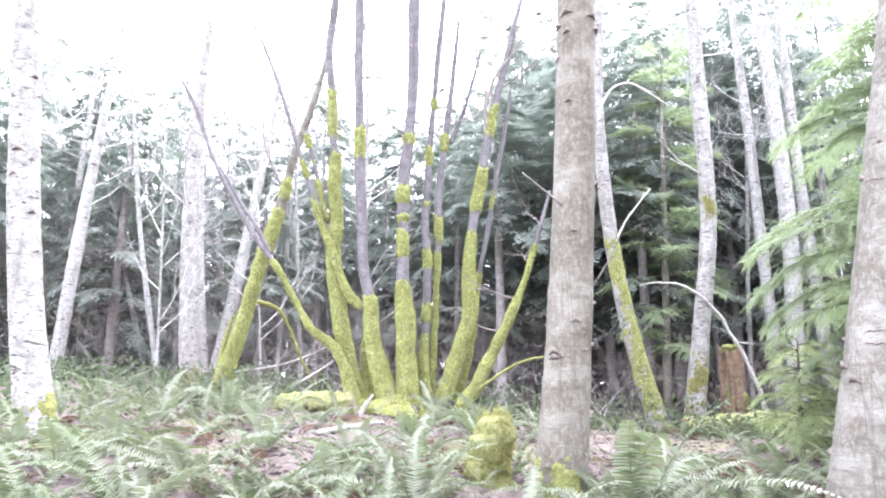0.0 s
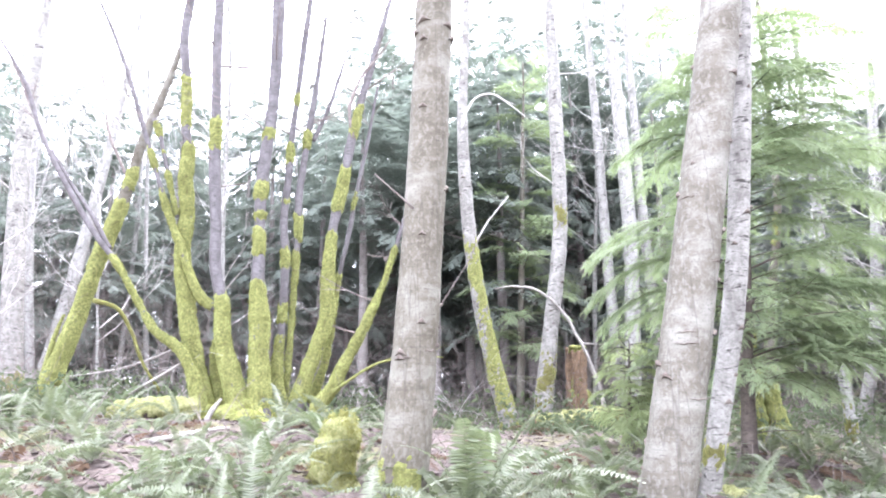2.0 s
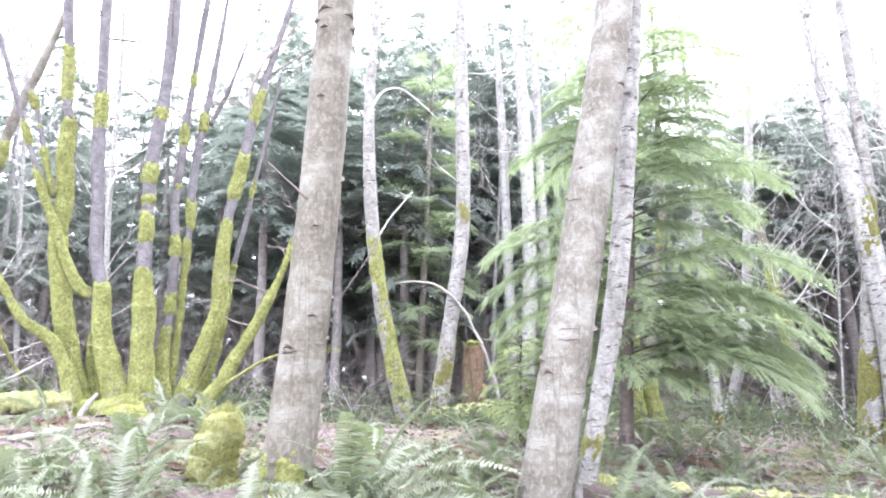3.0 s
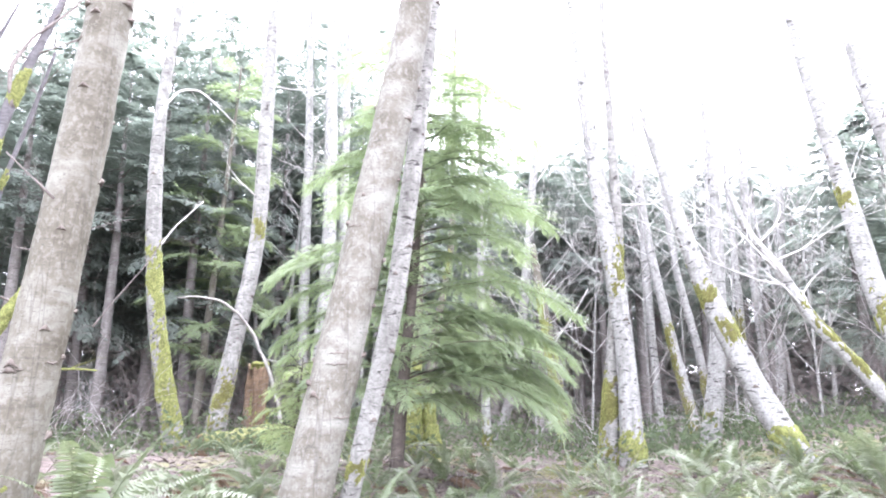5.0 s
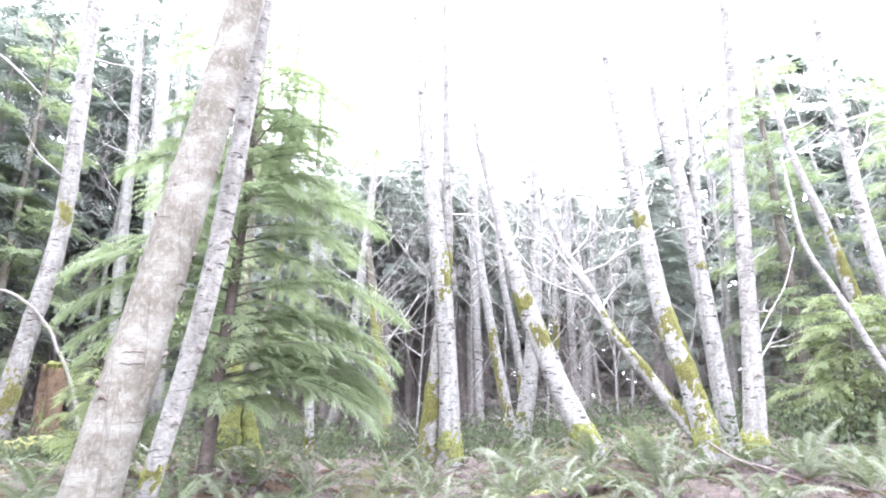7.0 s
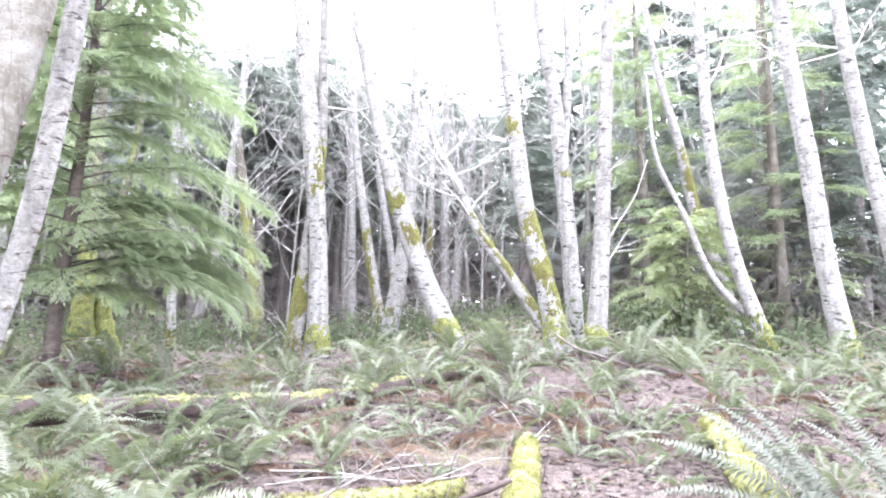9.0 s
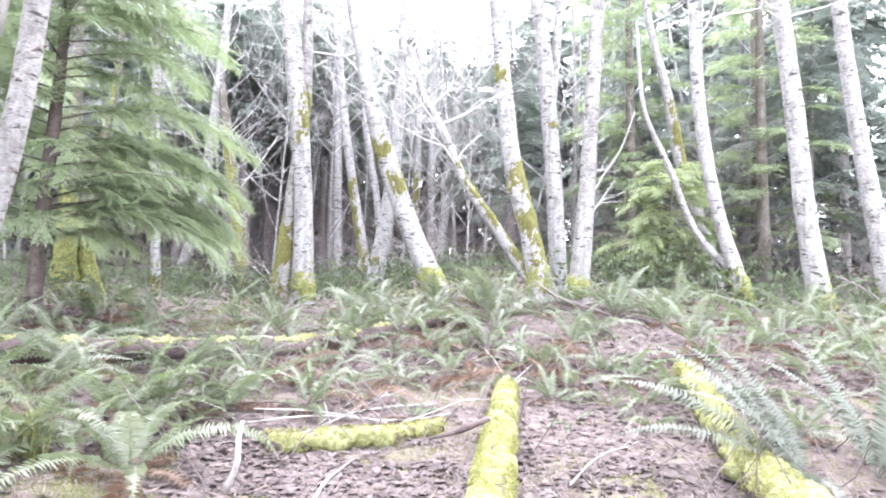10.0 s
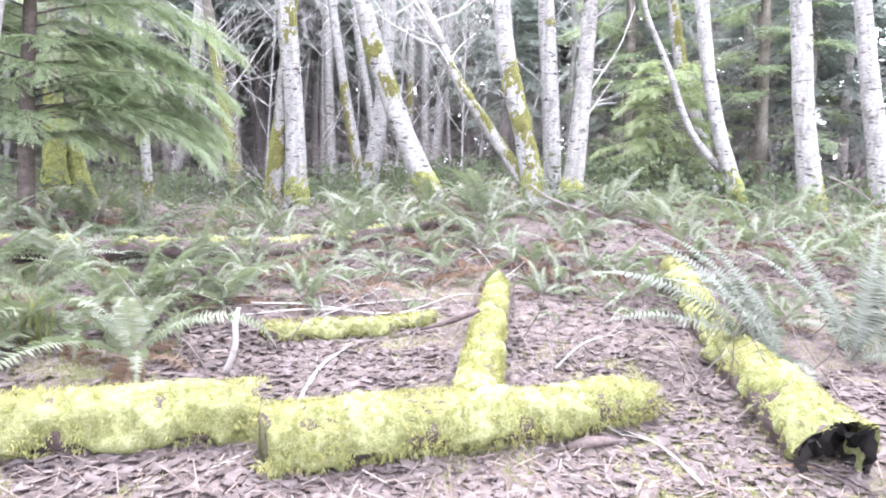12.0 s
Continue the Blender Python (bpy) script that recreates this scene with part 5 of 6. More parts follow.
def scatter_ferns():
    """Ferns in stretches of the clearing: heading and distance from the path, how many, size."""
    rng = np.random.default_rng(77)
    taken = [(3.4, 4.4), (0.8, 4.25), (2.4, 3.85), (0.3, 4.5)] + [(o.location.x, o.location.y) for o in scene.objects if o.name.startswith("sword_fern")]
    zones = [(-40, 10, 3.0, 4.6, 30, 0.6), (-42, 6, 4.6, 7.4, 24, 0.52), (-42, -10, 7.4, 10.5, 16, 0.62), (14, 40, 3.4, 6.5, 11, 0.65),
             (46, 72, 6.4, 9.0, 18, 0.66), (26, 46, 5.0, 9.0, 11, 0.55), (40, 66, 4.4, 6.4, 9, 0.42), (72, 104, 6.0, 9.0, 17, 0.72), (90, 104, 4.6, 5.6, 2, 0.5), (15, 40, 8.0, 10.5, 3, 0.45)]
    for h0, h1, d0, d1, count, size in zones:
        for k in range(count):
            for _ in range(40):
                h, d = radians(h0 + (h1 - h0) * rng.random()), d0 + (d1 - d0) * rng.random()
                x, y = 0.45 + d * math.sin(h), -0.4 + d * math.cos(h)
                if all((x - a) ** 2 + (y - b) ** 2 > 0.22 for a, b in taken) and (x + 0.6) ** 2 + (y - 7.7) ** 2 > 2.3 and (x + 0.75) ** 2 + (y - 6.3) ** 2 > 1.1 and (x - 2.2) ** 2 + (y - 6.6) ** 2 > 0.9 and not (4.8 < x < 9 and 0.55 * x + 0.9 < y < 0.75 * x + 1.0):
                    break
            taken.append((x, y))
            fern(x, y, size * (0.75 + 0.5 * rng.random()), 1000 + len(taken), int(10 + 7 * rng.random()))


scatter_ferns()


def dead_fern(x, y, size, seed):
    """A collapsed clump of rusty dead fronds."""
    rng = np.random.default_rng(seed)
    plant = thing("dead_fern", (x, y, soil(x, y)), "collapsed clump of rust-brown dead fern fronds", "fern", "dead ferns")
    for k in range(9):
        az, s = k * 2.39996 + 0.5 * rng.normal(), size * (0.6 + 0.6 * rng.random())
        ob = part("frond", DRY[rng.integers(2)], plant)
        ob.matrix_basis = Matrix.LocRotScale((0.03 * math.cos(az), 0.03 * math.sin(az), 0.05), Euler((0.5 * rng.normal(), -radians(6 + 34 * rng.random()), az)), (s, s, s))


for k, (x, y) in enumerate(((4.84, 2.91), (4.5, 1.97), (5.42, 1.47), (7.4, 2.82), (4.5, 2.7), (6.3, 0.89), (6.8, -0.14), (5.8, 0.9), (6.1, 2.2), (2.35, 5.6), (3.3, 8.9))):
    dead_fern(x, y, 0.42, 620 + k)


def arching_fern(x, y, fronds, label):
    """A fern with a few long fronds at given bearing, rise, length and kind."""
    plant = thing("sword_fern", (x, y, soil(x, y)), label, "fern", "sword ferns")
    for az, el, size, k in fronds:
        ob = part("frond", GREY[min(k, 4)], plant)
        ob.matrix_basis = Matrix.LocRotScale((0, 0, 0.03), Euler((-0.7 * math.sin(radians(az - 25)), -radians(el), radians(az))), (size, size * 0.95, size))


arching_fern(4.52, -0.86, [(112, 44, 1.15, 1), (128, 36, 1.1, 2), (172, 36, 0.8, 3), (104, 58, 1.05, 0), (92, 64, 0.95, 0), (78, 70, 0.9, 0), (142, 55, 0.95, 1), (60, 52, 0.9, 1), (20, 50, 0.8, 1), (205, 30, 0.55, 4)], "sword fern with long grey fronds arching over a log")
arching_fern(4.72, -1.22, [(298, 70, 1.0, 0), (310, 76, 0.9, 0), (275, 62, 0.9, 1), (280, 32, 0.7, 2), (250, 26, 0.6, 3), (330, 55, 0.9, 1), (70, 74, 0.9, 0), (110, 66, 0.9, 1), (225, 35, 0.6, 2), (10, 50, 0.8, 1)], "tall sword fern with upright grey fronds beside a log")


# ---------------------------------------------------------------- logs, stump, boulder, sticks
def log(name, label, spine, bark, moss=True, side=None, cover=0.3, thick=0.02, shoots=0, seed=1, hollow=False, sides=28):
    path = curve(spine, 0.03)
    base = np.array([*spine[0][:2], soil(spine[0][0], spine[0][1])])
    local = path.copy()
    local[:, :3] -= base
    ob = thing(name, tuple(base), label, "log", "fallen logs")
    v, f = tube(local, sides, 0.10, 7.0, caps=not hollow)
    part("wood", mesh_of("wood", v, f, bark), ob)
    n = len(local)
    if moss:
        def offset(i, a, q):
            d = math.cos(a - UP_SIDE) if side is None else math.cos(a - side)
            ns, nf, nh = noise.noise(q * 5 + Vector((seed, 0, 0))), noise.noise(q * 17), noise.noise(q * 48)
            k = max(-1, min(1, (d + cover) * 2.0 + 1.3 * ns + 0.9 * nf))
            end = min(1.0, min(i, n - 1 - i) * 0.5 + 0.3 + nf)
            return thick * min(k, end) * (0.8 + 0.5 * nf) + (0.010 * nh + 0.022 * nf + 0.034 * ns if k > 0 else -0.012)
        UP_SIDE = up_angle(local)
        v, f = tube(local, 48, 0.10, 7.0, lambda i, a, p: offset(i, a, Vector(p)), caps=cover > 0.5)
        part("moss", mesh_of("moss", v, f, MOSS_LOG), ob, "thick bright yellow-green moss")
        if shoots:
            fat = local.copy()
            fat[:, 3] += thick
            tagged(part("moss_fuzz", tufts(fat, int(1.7 * shoots), 0.021, seed, MOSS_SHOOT, -1.0 + 2 * max(0, 0.5 - cover)), ob, "feathery moss shoots"), kind="stuff")
    if hollow:
        p = local[0, :3]
        d = local[0, :3] - local[1, :3]
        d /= np.linalg.norm(d)
        r = local[0, 3]
        q = np.array([[*(p + d * 0.012), r * 0.97], [*(p + d * 0.004), r * 0.84], [*(p - d * 0.05), r * 0.74], [*(p - d * 0.13), r * 0.62], [*(p - d * 0.12), r * 0.40], [*(p - d * 0.16), r * 0.22], [*(p - d * 0.14), r * 0.03]])
        v, f = tube(curve(q, 0.015), 40, 0.35, 16.0, lambda i, a, c: 0.03 * noise.noise(c * 22) + 0.012 * noise.noise(c * 60), caps=False)
        part("hollow", mesh_of("hollow", v, f, HOLLOW_BLACK), ob, "black hollow end")
    return ob


def up_angle(path):
    us, vs = frames_of(path)
    return math.atan2(vs[len(vs) // 2][2], us[len(us) // 2][2])


MOSS_SHOOT = leaf_material("moss_shoot", (0.155, 0.155, 0.045), (0.345, 0.335, 0.150), (0.36, 0.36, 0.13), 0.8, 0.1, True, 30.0, 0.3)


def lie(points, lift):
    """Spine of a thing lying on the soil, from (x, y, r)."""
    return [(x, y, soil(x, y) + r * lift, r) for x, y, r in points]


log("mossy_log", "cut log under thick bright yellow-green moss on leaf litter", lie([(2.27, 0.98, 0.108), (2.75, 0.56, 0.105), (3.2, 0.14, 0.095), (3.45, -0.10, 0.085), (3.6, -0.24, 0.05)], 0.85), LOG_BROWN, cover=0.75, thick=0.028, shoots=11000, seed=3)
log("mossy_log", "cut log end under thick bright moss beside a stick", lie([(2.50, 1.22, 0.105), (2.0, 1.65, 0.10), (1.5, 2.1, 0.09), (1.1, 2.45, 0.085)], 0.75), LOG_BROWN, cover=0.55, thick=0.028, shoots=9000, seed=4)
log("mossy_log", "long slim log with pale moss running up the bank", lie([(3.05, 0.44, 0.09), (3.7, 0.66, 0.085), (4.5, 0.9, 0.07), (5.25, 1.12, 0.055)], 0.9), LOG_BROWN, cover=0.5, thick=0.022, shoots=8000, seed=5)
log("hollow_log", "mossy log with a black hollow end", lie([(3.36, -0.98, 0.15), (3.85, -0.78, 0.135), (4.4, -0.62, 0.115), (5.3, -0.38, 0.10), (6.3, -0.12, 0.085)], 0.45), LOG_BROWN, cover=-0.32, thick=0.03, shoots=5000, seed=6, hollow=True)
log("mossy_branch", "thin fallen branch furred with moss on leaf litter", lie([(3.40, 1.93, 0.05), (3.75, 1.66, 0.055), (4.05, 1.46, 0.045), (4.35, 1.27, 0.035)], 0.7), LOG_BROWN, cover=0.7, thick=0.02, shoots=3500, seed=7, sides=16)
log("fallen_log", "wet brown log with a mossy back behind ferns", lie([(3.0, 4.35, 0.10), (4.2, 3.85, 0.10), (5.3, 3.35, 0.095), (6.6, 2.9, 0.085), (7.6, 2.6, 0.07)], 0.7), LOG_BROWN, cover=-0.74, thick=0.015, seed=8, sides=20)
log("mossy_log", "rotten mossy log at the foot of white alders", lie([(3.75, 10.1, 0.12), (4.3, 10.25, 0.13), (4.9, 10.2, 0.14), (5.5, 9.9, 0.15)], 1.4), WOOD_ROT, cover=0.5, thick=0.03, seed=9, sides=20)
log("mossy_log", "low mossy log beside the many-stemmed maple", lie([(-1.15, 8.1, 0.13), (-1.6, 8.0, 0.12), (-2.1, 8.05, 0.08)], 0.8), LOG_BROWN, cover=0.8, thick=0.04, seed=10, sides=20)


def mossy_stump(x, y, height, r, seed):
    """A low stump or boulder wholly under hanging moss."""
    z = soil(x, y)
    ob = thing("mossy_stump", (x, y, z), "low stump wrapped in shaggy bright moss among ferns", "stump")
    q = np.array([[-0.02, 0, -0.12, r * 1.3], [-0.02, 0, height * 0.3, r * 1.12], [0.02, 0, height * 0.6, r * 1.05], [0.04, 0, height * 0.82, r * 0.95], [0.05, 0, height * 0.95, r * 0.66], [0.05, 0, height, r * 0.1]])
    path = curve(q, 0.025)
    v, f = tube(path, 36, 0.4, 5.0, lambda i, a, p: 0.04 * noise.noise(p * 9) + 0.014 * noise.noise(p * 30))
    body = part("moss_body", mesh_of("moss_body", v, f, MOSS_LOG), ob)
    tagged(part("moss_fuzz", tufts(path, 9000, 0.03, seed, MOSS_SHOOT, -1.0), body, "hanging moss shoots"), kind="stuff")


mossy_stump(0.34, 4.62, 0.45, 0.125, 15)


def snag(spine):
    """The broken rotten stump with a mossy cap."""
    spine = rooted(spine)
    base = np.array([*spine[0][:2], soil(*spine[0][:2])])
    path = curve(spine, 0.05)
    path[:, :3] -= base
    n = len(path)
    ob = thing("broken_stump", tuple(base), "tall broken stump of rotten orange-brown wood with mossy cap", "stump")
    v, f = tube(path, 56, 0.12, 5.0, lambda i, a, p: 0.10 * noise.noise((p[0] * 17, p[1] * 17, p[2] * 0.8)) + 0.02 * noise.noise((p[0] * 60, p[1] * 60, p[2] * 2.0)) - 0.05 * max(0.0, noise.noise((p[0] * 9, p[1] * 9, 5.0))) * i / n)
    for k, q in enumerate(v):
        i, a = k // 56, 2 * math.pi * (k % 56) / 56
        if i > n - 7:
            v[k] = q + np.array([0, 0, (i - n + 7) / 6 * 0.16 * noise.noise((2.2 * math.cos(a), 2.2 * math.sin(a), 3.0))])
    part("wood", mesh_of("wood", v, f, WOOD_ROT), ob)
    top = path[-1]
    for dx, dy, r in ((-0.07, -0.05, 0.085), (0.06, 0.03, 0.10), (0.11, -0.06, 0.06), (-0.02, 0.08, 0.08)):
        c = top[:3] + np.array([dx, dy, 0.05])
        q = np.array([[*(c - np.array([0, 0, 0.10])), r * 0.9], [*c, r * 1.1], [*(c + np.array([0, 0, 0.03])), r * 0.8], [*(c + np.array([0, 0, 0.05])), 0.01]])
        v, f = tube(curve(q, 0.015), 22, 0.5, 9.0)
        part("cap", mesh_of("cap", v, f, MOSS), ob, "bright moss cushion on the broken top")
    me = moss_coat(path, 0.0, 1.1, 0.07, SNAG_SIDE, 0.25, 24, 4.0, MOSS)
    if me:
        part("moss", me, ob, "cushions of moss on one flank")


SNAG_SIDE = -1.0
snag([(5.08, 11.20, 0.80, 0.195), (5.08, 11.20, 1.37, 0.165), (5.09, 11.20, 2.15, 0.138)])


def stick(name, label, spine, mat, twigs=0, seed=1, group="fallen sticks", sides=7):
    rng = np.random.default_rng(seed)
    path = curve(spine, 0.06)
    size = 0.35 * float(np.mean(path[:, 3])) + 0.008
    for k in range(1, len(path)):
        q = path[k, :3] * 3.1
        path[k, :3] += size * np.array([noise.noise(q), noise.noise(q + 9.0), noise.noise(q + 21.0)]) * min(1, k / 4)
        path[k, 3] *= 1 + 0.25 * noise.noise(q * 2.7)
    base = path[0, :3].copy()
    ob = thing(name, tuple(base), label, "branch", group)
    local = path.copy()
    local[:, :3] -= base
    v, f = tube(local, sides, 0.15, 12.0)
    part("shaft", mesh_of("shaft", v, f, mat), ob)
    for k in range(twigs):
        i = rng.integers(len(local) // 4, len(local) - 1)
        t = local[i, :3] - local[i - 1, :3]
        w = t / np.linalg.norm(t) + 0.7 * rng.normal(size=3)
        tubes = []
        grow(rng, local[i, :3], w / np.linalg.norm(w), 0.25 + 0.3 * rng.random(), max(0.002, local[i, 3] * 0.5), 1, tubes, kids=2)
        part("twig", branch_mesh("twig", tubes, (0, 0, 0), mat), ob)
    return ob


stick("side_branch", "dark bare bough reaching level from a maple stem", [(-1.36, 8.40, 5.90, 0.008), (-1.19, 8.40, 5.93, 0.019), (-0.78, 8.40, 5.96, 0.017), (-0.45, 8.40, 6.00, 0.010)], TWIG_DARK, 2, 2, "leaning dead stems")
stick("side_branch", "dark twisted bough bending up from a mossy maple stem", [(0.68, 8.55, 5.04, 0.029), (0.62, 8.55, 5.50, 0.027), (0.74, 8.55, 5.95, 0.023), (1.03, 8.55, 6.38, 0.017), (1.30, 8.55, 6.84, 0.011)], TWIG_DARK, 1, 3, "leaning dead stems")
stick("side_branch", "long dark bare bough beside a mossy maple stem", [(-2.37, 8.50, 3.23, 0.031), (-2.82, 8.50, 3.84, 0.030), (-3.19, 8.50, 4.51, 0.024), (-3.56, 8.50, 5.29, 0.019), (-3.84, 8.50, 5.88, 0.013)], TWIG_DARK, 2, 4, "leaning dead stems")
stick("side_branch", "thin dark bare bough above a mossy leaning alder", [(-2.49, 9.20, 4.53, 0.022), (-2.78, 9.20, 5.18, 0.020), (-2.89, 9.20, 5.85, 0.018), (-3.13, 9.20, 6.54, 0.011)], TWIG_DARK, 2, 5, "leaning dead stems")
stick("arched_branch", "pale bare stem arching over beside a broken stump", [(3.36, 10.60, 3.21, 0.010), (3.70, 10.60, 3.26, 0.015), (4.18, 10.60, 3.17, 0.024), (4.60, 10.60, 2.82, 0.026), (4.91, 10.60, 2.30, 0.029), (5.21, 10.60, 1.56, 0.033), (5.36, 10.60, 0.79, 0.037)], WOOD_BARE, 1, 6, "leaning dead stems")
stick("fallen_branch", "pale dead branch leaning through brush by the maple", [(-2.53, 8.90, 1.20, 0.019), (-2.08, 8.90, 1.51, 0.017), (-1.54, 8.90, 1.86, 0.014)], WOOD_BARE, 0, 7)
stick("fallen_branch", "long bare branch lying across brush", [(-3.19, 9.60, 1.72, 0.015), (-2.43, 9.60, 1.84, 0.015), (-1.58, 9.60, 2.18, 0.013)], WOOD_BARE, 3, 8)
stick("hanging_branch", "thin mossy twig curving down from a leaning alder", [(-2.69, 9.00, 2.71, 0.033), (-2.40, 9.00, 2.62, 0.029), (-2.18, 9.00, 2.30, 0.024), (-2.00, 9.00, 1.86, 0.020), (-1.78, 9.00, 1.53, 0.016)], MOSS_OLD, 2, 9, "leaning dead stems")
stick("side_branch", "mossy bough reaching out from the maple foot", [(0.45, 8.40, 1.47, 0.022), (0.72, 8.40, 1.65, 0.020), (1.09, 8.40, 1.84, 0.017), (1.51, 8.40, 1.91, 0.013), (1.92, 8.40, 1.90, 0.009)], MOSS, 2, 10, "leaning dead stems")
stick("side_branch", "dark dead twig on a grey alder trunk", [(0.82, 4.12, 2.72, 0.009), (0.71, 4.12, 2.82, 0.006), (0.55, 4.12, 2.96, 0.004)], TWIG_DARK, 0, 11, "leaning dead stems")
stick("side_branch", "pale bough arching from a white alder", [(2.74, 10.30, 6.10, 0.022), (2.86, 10.30, 6.48, 0.023), (3.05, 10.30, 6.75, 0.020), (3.31, 10.30, 6.83, 0.018), (3.70, 10.30, 6.64, 0.013), (4.03, 10.30, 6.39, 0.008)], TWIG, 3, 12, "leaning dead stems")
stick("side_branch", "pale forked bough on a mossy white alder", [(2.94, 10.35, 3.95, 0.022), (3.11, 10.35, 4.25, 0.017), (3.37, 10.35, 4.60, 0.012), (3.59, 10.35, 4.86, 0.010)], TWIG, 2, 13, "leaning dead stems")
stick("side_branch", "bare sloping bough on a mossy leaning alder", [(9.75, 8.03, 2.58, 0.016), (9.89, 7.72, 3.02, 0.014), (10.05, 7.39, 3.57, 0.011)], TWIG, 2, 14, "leaning dead stems")
stick("leaning_pole", "pale dead pole leaning behind a grey alder", [(1.97, 9.35, 2.52, 0.009), (2.31, 9.25, 3.08, 0.009), (2.48, 9.20, 3.34, 0.008), (2.70, 9.13, 3.83, 0.007)], TWIG_DARK, 1, 15, "leaning dead stems")
stick("fallen_branch", "pale stick standing out of leaf litter", [(2.80, 1.66, 0.21, 0.018), (2.82, 1.61, 0.36, 0.016), (2.83, 1.62, 0.46, 0.013), (2.84, 1.60, 0.54, 0.010)], WOOD_BARE, 0, 16)
stick("fallen_branch", "forked pale branch lying on leaf litter", [(2.65, 1.16, 0.14, 0.011), (2.96, 1.29, 0.15, 0.010), (3.25, 1.40, 0.16, 0.009), (3.60, 1.46, 0.16, 0.005)], WOOD_BARE, 2, 17)
stick("fallen_branch", "pale twig beside the tip of a mossy log", [(5.55, 1.15, 0.25, 0.012), (5.99, 1.12, 0.29, 0.009), (6.35, 1.00, 0.33, 0.006)], WOOD_BARE, 2, 18)
stick("fallen_branch", "dark wet branch crossing a mossy log", [(4.09, 1.24, 0.17, 0.009), (4.18, 1.05, 0.23, 0.022), (4.25, 0.89, 0.30, 0.020)], LOG_BROWN, 0, 19)
stick("fallen_branch", "long thin bare branches lying along the bank", [(3.61, 2.33, 0.26, 0.005), (4.05, 2.03, 0.23, 0.008), (4.36, 1.57, 0.19, 0.008), (4.86, 1.17, 0.19, 0.008)], WOOD_BARE, 3, 20)
stick("fallen_branch", "thin bare branch on leaf litter", [(3.27, 2.19, 0.24, 0.004), (3.72, 1.96, 0.21, 0.007), (4.39, 1.87, 0.22, 0.007), (4.81, 1.52, 0.21, 0.007)], WOOD_BARE, 3, 21)
stick("fallen_branch", "dark branch leaning at the foot of a mossy alder", [(7.90, 1.68, 1.02, 0.010), (8.00, 1.46, 0.85, 0.016), (8.12, 1.20, 0.74, 0.016), (8.28, 0.85, 0.60, 0.012)], TWIG_DARK, 2, 22)
stick("fallen_branch", "dark branch lying over a mossy log", [(6.01, 0.04, 0.48, 0.006), (6.11, -0.17, 0.51, 0.009), (6.29, -0.56, 0.48, 0.007)], LOG_BROWN, 1, 23)
stick("fallen_branch", "reddish broken stick on wet leaves", [(3.27, -0.69, -0.00, 0.005), (3.33, -0.82, 0.01, 0.010), (3.43, -0.97, -0.01, 0.005)], WOOD_ROT, 0, 24)
stick("fallen_branch", "slim stick lying on leaf litter", [(2.00, 1.15, 0.14, 0.003), (2.17, 1.12, 0.13, 0.004), (2.37, 1.09, 0.12, 0.004)], WOOD_BARE, 1, 25)
stick("fallen_branch", "short stick lying on leaf litter", [(2.03, 1.45, 0.18, 0.005), (2.19, 1.54, 0.19, 0.005)], WOOD_BARE, 0, 26)
stick("fallen_branch", "short stick lying on leaf litter", [(2.83, -0.27, 0.01, 0.009), (2.98, -0.29, 0.01, 0.005)], WOOD_BARE, 0, 27)
stick("fallen_branch", "broken wood stub beside a mossy log", [(3.05, 0.03, 0.04, 0.016), (3.11, -0.04, 0.05, 0.026), (3.19, -0.15, 0.04, 0.014)], LOG_BROWN, 0, 28)
stick("fallen_branch", "dark branch on the ground under hemlock sprays", [(5.25, 6.20, 0.68, 0.015), (5.31, 5.86, 0.64, 0.013), (5.55, 5.66, 0.62, 0.010)], LOG_BROWN, 1, 29)
stick("fallen_branch", "pale stick lying on litter before the maple", [(-1.09, 5.59, 1.12, 0.024), (-0.85, 5.96, 1.14, 0.026), (-0.59, 6.50, 1.15, 0.012)], WOOD_BARE, 0, 30)
stick("fallen_branch", "pale stick leaning on the maple foot", [(-1.05, 7.90, 1.10, 0.031), (-0.93, 7.90, 1.30, 0.031), (-0.85, 7.90, 1.41, 0.015)], WOOD_BARE, 0, 31)
stick("fallen_branch", "bare twig leaning out by a stout alder", [(9.67, -2.21, 0.75, 0.010), (9.53, -1.91, 0.96, 0.010), (9.40, -1.62, 1.11, 0.006)], TWIG_DARK, 2, 32)
stick("side_branch", "bare sloping twig beside a grey-white alder", [(9.10, 1.24, 2.17, 0.010), (9.18, 1.06, 2.48, 0.008), (9.26, 0.88, 2.79, 0.006), (9.34, 0.71, 3.29, 0.006)], TWIG, 1, 33, "leaning dead stems")


def lying_stick(x0, y0, x1, y1, r, seed, mat):
    """A thin bare stick lying on the litter from one place to another, a little raised at its middle."""
    pts = []
    for f in (0.0, 0.35, 0.7, 1.0):
        x, y = x0 + (x1 - x0) * f, y0 + (y1 - y0) * f
        pts.append((x, y, soil(x, y) + r + (0.05 if 0 < f < 1 else 0.015), r * (1 - 0.55 * f)))
    stick("fallen_branch", "thin pale bare stick lying over fern litter", pts, mat, 2, seed)


